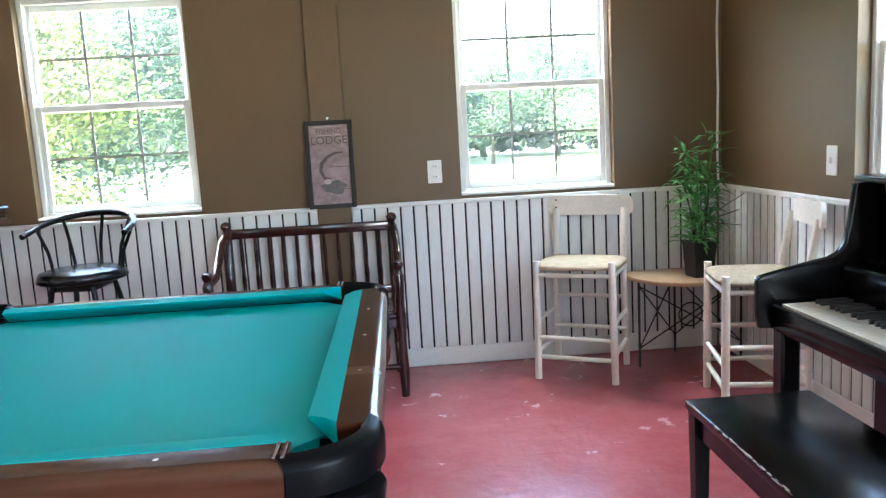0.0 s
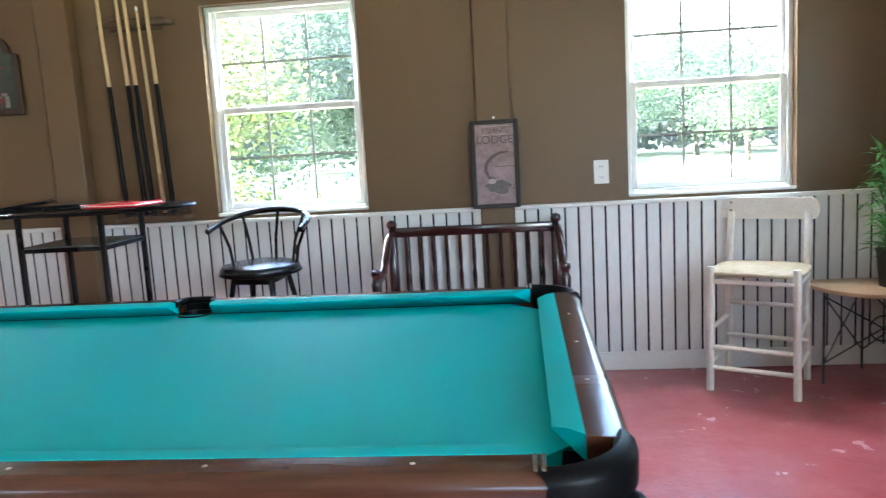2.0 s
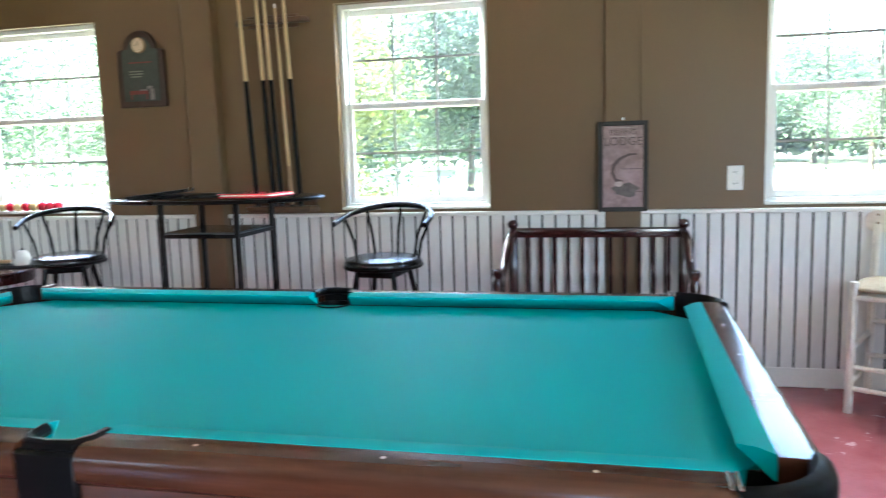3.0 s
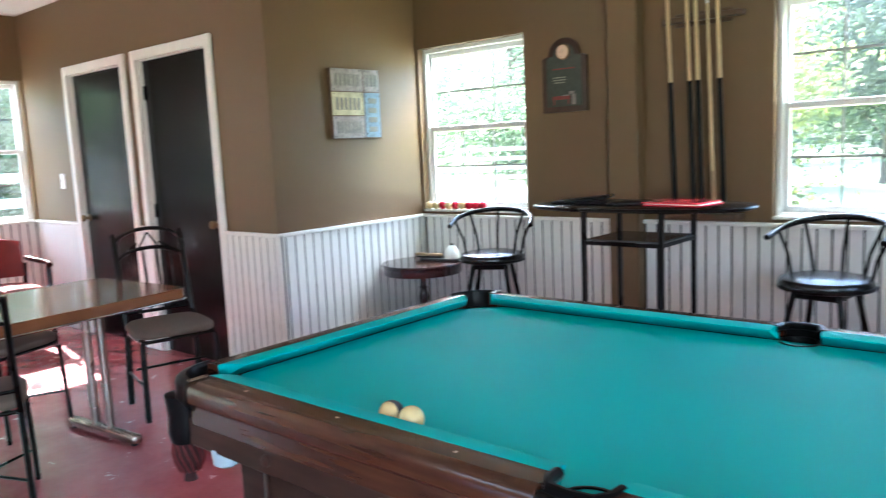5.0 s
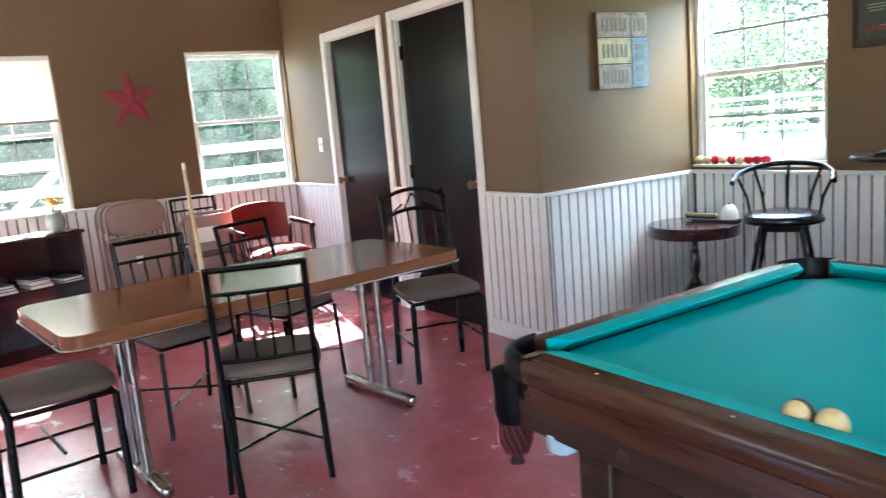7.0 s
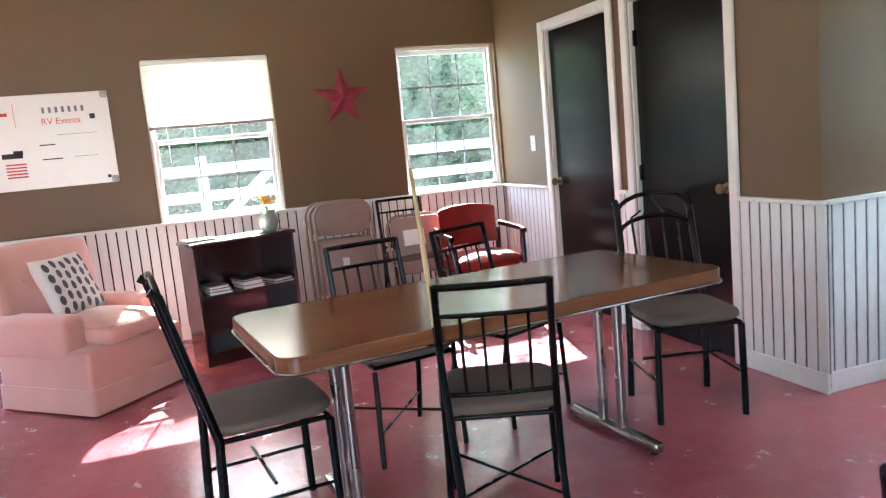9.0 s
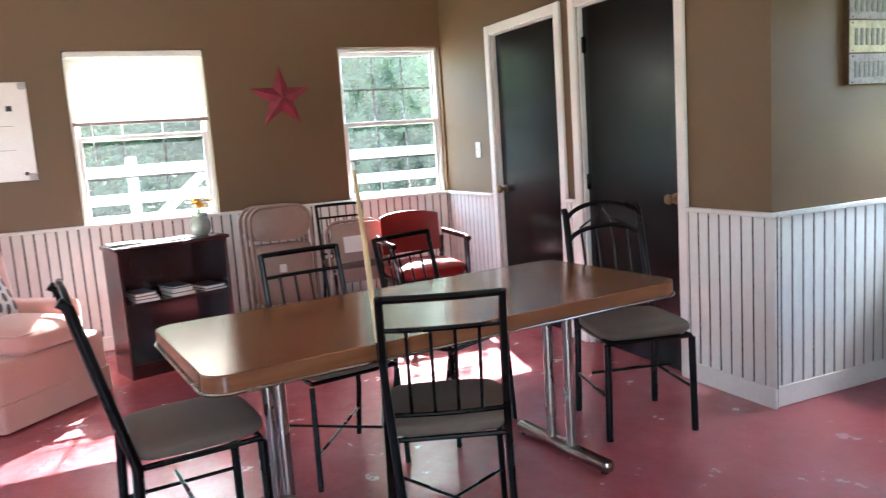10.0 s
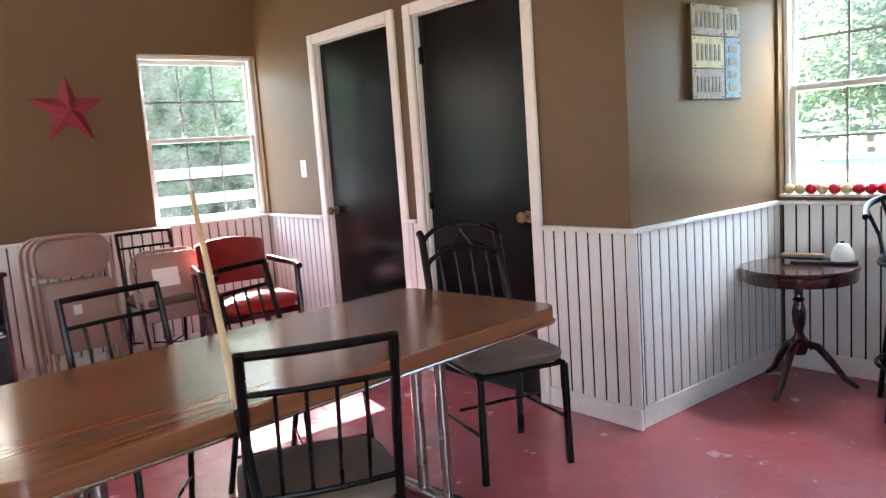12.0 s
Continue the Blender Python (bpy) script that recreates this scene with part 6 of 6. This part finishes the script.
# ---- pink armchair and pillow ----
def armchair():
    root = thing("armchair", pose(-6.655, -0.155, 0, 0, 0, -44), "faded pink upholstered club armchair with tufted back", "armchair")
    bm = bmesh.new()
    box(bm, (0, 0.01, 0.235), (0.73, 0.75, 0.27), None, 0.03, 3)
    part("base", bm, M_PINK, root)
    bm = bmesh.new()
    n = 36
    out = rounded(0.745, 0.775, 0.03, 3)
    t0 = [bm.verts.new((x, y + 0.01, 0.155)) for x, y in out]
    t1 = [bm.verts.new((x * 1.012, y * 1.012 + 0.01, 0.012)) for x, y in out]
    for k in range(len(out)):
        bm.faces.new((t0[k], t0[(k + 1) % len(out)], t1[(k + 1) % len(out)], t1[k]))
    bm.faces.new(t0)
    bm.faces.new(t1[::-1])
    part("skirt", bm, M_PINK, root)
    for s in (-1, 1):
        bm = bmesh.new()
        box(bm, (s * 0.295, -0.055, 0.435), (0.155, 0.60, 0.255), None, 0.042, 4)
        part("arm", bm, M_PINK, root)
    bm = bmesh.new()
    cushion(bm, 0.48, 0.62, 0.15, 0.30, 0.350, 0.030, 10, pose(0, 0.115, 0))
    seat = part("seat_cushion", bm, M_PINK, root)
    bm = bmesh.new()
    tube(bm, [(x, y + 0.105, 0.475) for x, y in rounded(0.45, 0.57, 0.05, 4)], 0.006, 6, True)
    part("piping", bm, M_PINK, seat)
    # back: a tufted, slightly winged slab
    bm = bmesh.new()
    nx, nz = 24, 20
    rows = [[], []]
    for q, d in enumerate((1, -1)):
        for j in range(nz + 1):
            z = 0.36 + 0.59 * j / nz
            row = []
            for i in range(nx + 1):
                u = -1 + 2 * i / nx
                edge = max(abs(u), abs(2 * j / nz - 1))
                thick = 0.085 * (1 - 0.55 * edge ** 8)
                half = 0.325 + 0.03 * (z - 0.36)
                tuft = sum(math.exp(-((u * half - tx) ** 2 + (z - tz) ** 2) / 0.0012) for tx, tz in ((-0.17, 0.74), (0, 0.74), (0.17, 0.74), (-0.085, 0.64), (0.085, 0.64))) if d > 0 else 0
                top = -0.030 * abs(u) ** 3 * (j / nz) ** 4
                row.append(bm.verts.new((u * half, -0.27 - 0.22 * (z - 0.36) + d * thick + 0.035 * u * u * (d > 0) - 0.022 * tuft, z + top)))
            rows[q].append(row)
        for j in range(nz):
            for i in range(nx):
                bm.faces.new((rows[q][j][i], rows[q][j][i + 1], rows[q][j + 1][i + 1], rows[q][j + 1][i]))
    f, b = rows
    for i in range(nx):
        bm.faces.new((f[0][i], f[0][i + 1], b[0][i + 1], b[0][i]))
        bm.faces.new((f[nz][i], f[nz][i + 1], b[nz][i + 1], b[nz][i]))
    for j in range(nz):
        bm.faces.new((f[j][0], f[j + 1][0], b[j + 1][0], b[j][0]))
        bm.faces.new((f[j][nx], f[j + 1][nx], b[j + 1][nx], b[j][nx]))
    back = part("backrest", bm, M_PINK, root, "tufted pink back", 60)
    for tx, tz in ((-0.17, 0.74), (0, 0.74), (0.17, 0.74), (-0.085, 0.64), (0.085, 0.64)):
        bm = bmesh.new()
        lathe(bm, [(0.011, 0), (0.010, 0.005), (0.003, 0.008)], 10, pose(tx, -0.19 - 0.22 * (tz - 0.36) + 0.0, tz, -90, 0, 0))
        part("button", bm, M_PINK, back)


armchair()
ARM = pose(-6.655, -0.155, 0, 0, 0, -44)
pillow = thing("throw_pillow", ARM @ pose(0.03, -0.085, 0.675, -66, 0, 10), "white throw pillow printed with grey ovals", "pillow")
W_P = 0.40
puff = lambda x, y: 0.062 * max(0, (1 - (x / 0.2) ** 4)) ** 0.5 * max(0, (1 - (y / 0.2) ** 4)) ** 0.5
bm = bmesh.new()
N = 18
sheets = []
for s in (1, -1):
    g = [[bm.verts.new((x * (1 - 0.06 * (1 - abs(y) / 0.2)), y * (1 - 0.06 * (1 - abs(x) / 0.2)), s * puff(x, y) + s * 0.002)) for x in [-0.2 + 0.4 * i / N for i in range(N + 1)]] for y in [-0.2 + 0.4 * j / N for j in range(N + 1)]]
    for j in range(N):
        for i in range(N):
            bm.faces.new((g[j][i], g[j][i + 1], g[j + 1][i + 1], g[j + 1][i]))
    sheets.append(g)
ring = [(0, i) for i in range(N)] + [(j, N) for j in range(N)] + [(N, N - i) for i in range(N)] + [(N - j, 0) for j in range(N)]
for (j0, i0), (j1, i1) in zip(ring, ring[1:] + ring[:1]):
    bm.faces.new((sheets[0][j0][i0], sheets[0][j1][i1], sheets[1][j1][i1], sheets[1][j0][i0]))
part("pillow_body", bm, surface("pillow_cotton", (0.72, 0.64, 0.58), 0.85, vary=0.05, fine=260, bump=0.2, depth=0.002), pillow, "", 70)
M_OVAL = surface("grey_print", (0.10, 0.10, 0.11), 0.85, vary=0.15, bump=0)
for i in range(6):
    for j in range(5):
        cx, cy = -0.155 + 0.062 * i, -0.145 + 0.072 * j + (0.018 if i % 2 else 0)
        bm = bmesh.new()
        vs = []
        for k in range(14):
            a = 2 * math.pi * k / 14
            x, y = cx + 0.018 * math.cos(a), cy + 0.030 * math.sin(a)
            x, y = max(-0.192, min(0.192, x)), max(-0.192, min(0.192, y))
            vs.append(bm.verts.new((x * (1 - 0.06 * (1 - abs(y) / 0.2)), y * (1 - 0.06 * (1 - abs(x) / 0.2)), puff(x, y) + 0.0045)))
        c = bm.verts.new((cx * (1 - 0.06 * (1 - abs(cy) / 0.2)), cy * (1 - 0.06 * (1 - abs(cx) / 0.2)), puff(cx, cy) + 0.0055))
        for k in range(14):
            bm.faces.new((vs[k], vs[(k + 1) % 14], c))
        part("printed_oval", bm, M_OVAL, pillow)


# ---- whiteboard ----
M_HEAD = surface("grey_marker", (0.22, 0.22, 0.24), 0.6, bump=0)


def whiteboard():
    y0, y1, z0, z1 = -1.10, 0.085, 1.25, 1.905
    root = thing("whiteboard", pose(WEST + 0.001, (y0 + y1) / 2, (z0 + z1) / 2, 0, 0, -90), "white dry-erase board with red and black marker notes", "whiteboard")
    w, h = y1 - y0, z1 - z0
    pn = solid("panel", M_BOARD, root, ((0, 0.008, 0), (w, 0.014, h)), bevel=0.004)
    for sx in (-1, 1):
        for sz in (-1, 1):
            bm = bmesh.new()
            slab(bm, rounded(0.05, 0.05, 0.015), 0, 0.003, pose(sx * (w / 2 - 0.025), 0.015, sz * (h / 2 - 0.025), -90, 0, 0), 0.001)
            part("corner_clip", bm, surface("grey_plastic", (0.45, 0.45, 0.46), 0.5, bump=0), pn, "grey corner clip")
    # local x runs towards the corner behind the armchair: positive is further from the windows
    f = 0.0156
    for k in range(7):
        solid("heading_bar", M_HEAD, pn, ((-0.165 - 0.042 * k, f, 0.215), (0.018, 0.001, 0.040)), label="grey marker stroke")
    writing("lettering", "RV Events", 0.062, pose(-0.27, f, 0.135, 90, 0, 180), M_REDINK, pn)
    solid("marker_line", M_REDINK, pn, ((0.02, f, 0.19), (0.003, 0.001, 0.16)))
    solid("marker_line", M_REDINK, pn, ((0.12, f, 0.20), (0.12, 0.001, 0.022)), label="red marker scribble")
    for x, z, ln in ((-0.16, -0.025, 0.10), (-0.18, -0.125, 0.13), (-0.36, 0.04, 0.26), (-0.40, -0.12, 0.16)):
        solid("marker_note", M_INK, pn, ((x, f, z), (ln, 0.001, 0.008 if ln < 0.15 else 0.002)))
    solid("marker_blot", M_INK, pn, ((0.07, f, -0.085), (0.13, 0.001, 0.035)), ((0.03, f, -0.065), (0.06, 0.001, 0.03)), label="black marker smudge")
    for k in range(5):
        solid("red_stripe", M_REDINK, pn, ((0.055, f, -0.145 - 0.022 * k), (0.13, 0.001, 0.010)))
    solid("marker_note", M_INK, pn, ((-0.475, f, 0.155), (0.035, 0.001, 0.035)))
    bm = bmesh.new()
    lathe(bm, [(0.013, 0), (0.013, 0.006), (0.009, 0.008)], 14, pose(-0.53, 0.015, -0.28, -90, 0, 0))
    part("magnet", bm, M_INK, pn)


whiteboard()


# ---- tin star ----
star = thing("wall_star", pose(WEST + 0.002, 1.797, 1.735, 0, 0, -90), "dark red folded tin star on the wall", "wall star")
bm = bmesh.new()
R, r = 0.245, 0.096
rim = [bm.verts.new(((R if k % 2 == 0 else r) * math.sin(math.pi * k / 5), 0.0, (R if k % 2 == 0 else r) * math.cos(math.pi * k / 5))) for k in range(10)]
tip = bm.verts.new((0, 0.055, 0))
for k in range(10):
    bm.faces.new((rim[k], rim[(k + 1) % 10], tip))
bm.faces.new(rim)
part("star_body", bm, M_STAR, star, "", 5)


# ---- blind in the sunny window ----
def blind():
    a, b = WINDOWS_W[0]
    root = thing("window_blind", Matrix(), "white slatted blind lowered over the upper sash", "blind")
    x = WEST - 0.028
    ym = (a + b) / 2
    w = b - a - 0.02
    solid("head_rail", M_PLASTICW, root, ((x, ym, HEAD_W - 0.022), (0.036, w, 0.04)), bevel=0.003)
    n = 22
    z0, z1 = 1.63, HEAD_W - 0.055
    for k in range(n):
        z = z0 + (z1 - z0) * k / (n - 1)
        bm = bmesh.new()
        box(bm, (0, 0, 0), (0.0245, w, 0.0009), pose(0, 0, 0, 0, 64, 0))
        s = part("slat", bm, M_SLAT, root)
        s.location = (x, ym, z)
    solid("bottom_rail", surface("blind_rail", (0.34, 0.28, 0.25), 0.5, bump=0), root, ((x, ym, z0 - 0.022), (0.030, w, 0.024)), bevel=0.004)
    for y in (a + 0.16, b - 0.16):
        bm = bmesh.new()
        tube(bm, [(x - 0.008, y, z0 - 0.02), (x - 0.008, y, z1 + 0.02)], 0.0012, 5)
        part("ladder_cord", bm, M_PLASTICW, root)
    bm = bmesh.new()
    tube(bm, [(WEST - 0.006, a + 0.13, HEAD_W - 0.04), (WEST - 0.004, a + 0.13, 1.35)], 0.003, 6)
    part("tilt_wand", bm, M_PLASTICW, root)


blind()

# ---- roof and outdoors ----
EAVE = 0.42
structure(solid("roof", surface("soffit_board", (0.55, 0.52, 0.47), 0.7, vary=0.1), None,
                (((WEST + EAST) / 2, (SOUTH + NORTH) / 2, TOP + 0.29), (EAST - WEST + 2 * (THICK + EAVE), NORTH - SOUTH + 2 * (THICK + EAVE), 0.20))),
          "roof with plain eaves over the room", "roof")
GROUND = -0.22
bm = bmesh.new()
G, n = 260.0, 40
vs = [[bm.verts.new((-3 + G * (2 * (i / n) - 1) * abs(2 * (i / n) - 1) ** 0.8, 1 + G * (2 * (j / n) - 1) * abs(2 * (j / n) - 1) ** 0.8, GROUND)) for i in range(n + 1)] for j in range(n + 1)]
for j in range(n):
    for i in range(n):
        bm.faces.new((vs[j][i], vs[j][i + 1], vs[j + 1][i + 1], vs[j + 1][i]))
structure(part("ground", bm, M_GRASS), "sun-bleached dry lawn round the building", "ground")


def fence(a, b, posts, rails, brace, label):
    """A white plank fence from a to b with square posts and flat rails."""
    a, b = Vector((*a, 0)), Vector((*b, 0))
    way = b - a
    turn = math.degrees(math.atan2(way.y, way.x))
    root = thing("rail_fence", pose(*((a + b) / 2).xy, GROUND, 0, 0, turn), label, "fence")
    ln = way.length
    for k in range(posts):
        x = -ln / 2 + ln * k / (posts - 1)
        solid("post", M_FENCE, root, ((x, 0, 0.81), (0.13, 0.13, 1.62)), bevel=0.01)
    for z in rails:
        solid("rail", M_FENCE, root, ((0, -0.08, z), (ln, 0.035, 0.14)), bevel=0.005)
    for x0, z0, x1, z1 in brace:
        d = Vector((x1 - x0, 0, z1 - z0))
        bm = bmesh.new()
        box(bm, ((x0 + x1) / 2, -0.12, (z0 + z1) / 2), (d.length, 0.03, 0.13), Matrix.Rotation(-math.atan2(d.z, d.x), 4, "Y"), 0.004)
        part("brace", bm, M_FENCE, root)


fence((-12.6, -6.2), (-12.6, 5.6), 6, (0.36, 0.72, 1.08, 1.44), ((1.36, 0.74, 2.20, 1.46),), "white painted plank fence with a braced gate")
fence((-12.6, 6.4), (-30.0, 22.0), 10, (0.36, 0.72, 1.08, 1.44), (), "white painted plank fence along the lawn")
fence((-30.4, 22.0), (-6.0, 27.0), 10, (0.36, 0.72, 1.08, 1.44), (), "white painted plank fence at the lawn's end")


def tree(name, x, y, h, crown, leaves, seed, mat, label, size=0.22, low=0.3):
    """A tapered trunk with limbs and a ragged crown of many separate leaves."""
    rnd = random.Random(seed)
    root = thing(name, pose(x, y, GROUND), label, "tree" if name == "tree" else "bush")
    bm = bmesh.new()
    r0 = max(0.02, h * 0.022)
    tube(bm, [(0, 0, 0), (rnd.uniform(-0.02, 0.02) * h, 0, h * 0.3), (rnd.uniform(-0.04, 0.04) * h, rnd.uniform(-0.03, 0.03) * h, h * 0.85)], r0, 9, r_end=r0 * 0.3)
    clumps = []
    for k in range(11):
        a = k * 2.4 + rnd.uniform(-0.4, 0.4)
        z = h * rnd.uniform(low, 0.95)
        reach = crown * rnd.uniform(0.35, 0.95) * (1.15 - 0.7 * abs(z / h - 0.55))
        tip = Vector((reach * math.cos(a), reach * math.sin(a), z))
        tube(bm, [(0, 0, max(0.1, z - reach * 0.55)), tip * 0.5 + Vector((0, 0, z * 0.45)), tip], r0 * 0.35, 6, r_end=r0 * 0.08)
        clumps += [tip] * 2 + [tip * 0.6 + Vector((0, 0, z * 0.4))]
    part("trunk", bm, M_BARK, root)
    vs, fs = [], []
    for q in range(leaves):
        c = clumps[rnd.randrange(len(clumps))]
        s = crown * 0.31
        p = c + Vector((rnd.gauss(0, s), rnd.gauss(0, s), rnd.gauss(0, s * 0.75)))
        if p.z < 0.05:
            continue
        u = Vector((rnd.gauss(0, 1), rnd.gauss(0, 1), rnd.gauss(0, 0.6))).normalized()
        v = u.orthogonal().normalized()
        ln = size * rnd.uniform(0.6, 1.4)
        i = len(vs)
        vs += [p - u * ln / 2, p + v * ln * 0.28, p + u * ln / 2, p - v * ln * 0.28]
        fs.append((i, i + 1, i + 2, i + 3))
    me = bpy.data.meshes.new("crown")
    me.from_pydata([tuple(p) for p in vs], [], fs)
    me.materials.append(mat)
    ob = new("crown", me)
    ob.parent = root
    return root


OAK = "broad green tree on the sunny lawn"
for x, y, h, cr, n, s in ((-9.5, 22, 6.6, 3.0, 6000, 1), (-5.2, 25, 6.2, 3.0, 6000, 2), (-19.5, 32, 9, 4.2, 8000, 3), (-16.5, 37, 9.5, 4.2, 8000, 16), (-21, 29, 10, 4.4, 7000, 17), (1.0, 41, 6.5, 3.0, 4500, 4), (4.9, 38, 5.2, 1.9, 900, 5), (9.4, 34, 6.0, 2.3, 1500, 25),
                          (9.5, 44, 7.5, 3.4, 4500, 6), (-21, 19, 8, 3.6, 5000, 7), (-24, 8, 11, 4.4, 6500, 8), (-21, 1.0, 10, 4.2, 6500, 9), (-22, -6, 11, 4.6, 6000, 10),
                          (-19, 5.0, 8, 3.2, 4500, 12), (9.5, 8.5, 7, 3.0, 4500, 13), (-28, 14, 11, 4.4, 5000, 14), (15, 30, 8, 3.4, 4500, 15)):
    tree("tree", x, y, h, cr, int(n * 6.0), s, M_LEAFA, OAK, 0.15, 0.12 if x < -17 else 0.3)
tree("bush", -3.22, 6.9, 2.7, 0.72, 14000, 21, M_LEAFB, "tall light green shrub just outside the window", 0.055, 0.12)
tree("bush", -3.75, 8.7, 3.0, 0.9, 7000, 22, M_LEAFB, "tall light green shrub on the lawn", 0.08, 0.12)


for k in range(9):
    tree("bush", -15.2 - 1.3 * (k % 3), -6.5 + 1.75 * k, 2.3 + 0.35 * (k % 4), 1.25, 5000, 40 + k, M_LEAFA, "dense dark green shrub behind the fence", 0.13, 0.08)


def far_woods():
    """A belt of distant woodland round the lawn, as one mass of leaf clumps and trunks."""
    rnd = random.Random(77)
    vs, fs = [], []
    for k in range(340):
        a = radians(rnd.uniform(-25, 285))
        d = rnd.uniform(42, 66)
        cx, cy, h = -3 + d * math.cos(a), 1 + d * math.sin(a), rnd.uniform(3.5, 7.5) if math.cos(a) > -0.25 else rnd.uniform(6, 12)
        for q in range(240):
            t = rnd.random() ** 0.7
            w = 3.2 * (1.1 - t) + 0.5
            p = Vector((cx + rnd.gauss(0, w * 0.6), cy + rnd.gauss(0, w * 0.6), GROUND + 0.4 + h * t))
            u = Vector((rnd.gauss(0, 1), rnd.gauss(0, 1), rnd.gauss(0, 1))).normalized()
            v = u.orthogonal().normalized()
            ln = rnd.uniform(0.5, 1.2)
            i = len(vs)
            vs += [p - u * ln / 2, p + v * ln * 0.4, p + u * ln / 2, p - v * ln * 0.4]
            fs.append((i, i + 1, i + 2, i + 3))
    me = bpy.data.meshes.new("far_woods")
    me.from_pydata([tuple(p) for p in vs], [], fs)
    me.materials.append(M_WOODS)
    tagged(new("far_woods", me), "distant belt of dark green woodland", "woods", kind="stuff")


far_woods()

# ---- the boards of the wainscot, one by one ----
FIRST_X, FIRST_Y = 0.176, 3.272
for root, along, plane, inward, a0, a1 in WAINSCOTS:
    first = FIRST_X if along == "x" else FIRST_Y
    k = math.floor((a0 - first) / PITCH)
    while first + k * PITCH < a1 - 0.012:
        lo, hi = max(a0 - GAP / 2, first + k * PITCH), min(a1 + GAP / 2, first + (k + 1) * PITCH)
        k += 1
        c, w = (lo + hi) / 2, hi - lo - GAP
        if w < 0.006 or (along == "y" and c < -1.6):
            continue
        ob = new("board", BOARD)
        ob.parent = root
        where = (c, plane + inward * 0.0125, 0) if along == "x" else (plane + inward * 0.0125, c, 0)
        ob.matrix_basis = pose(*where, 0, 0, 0 if along == "x" else 90) @ Matrix.Diagonal((w / (PITCH - GAP), 1, 1, 1))
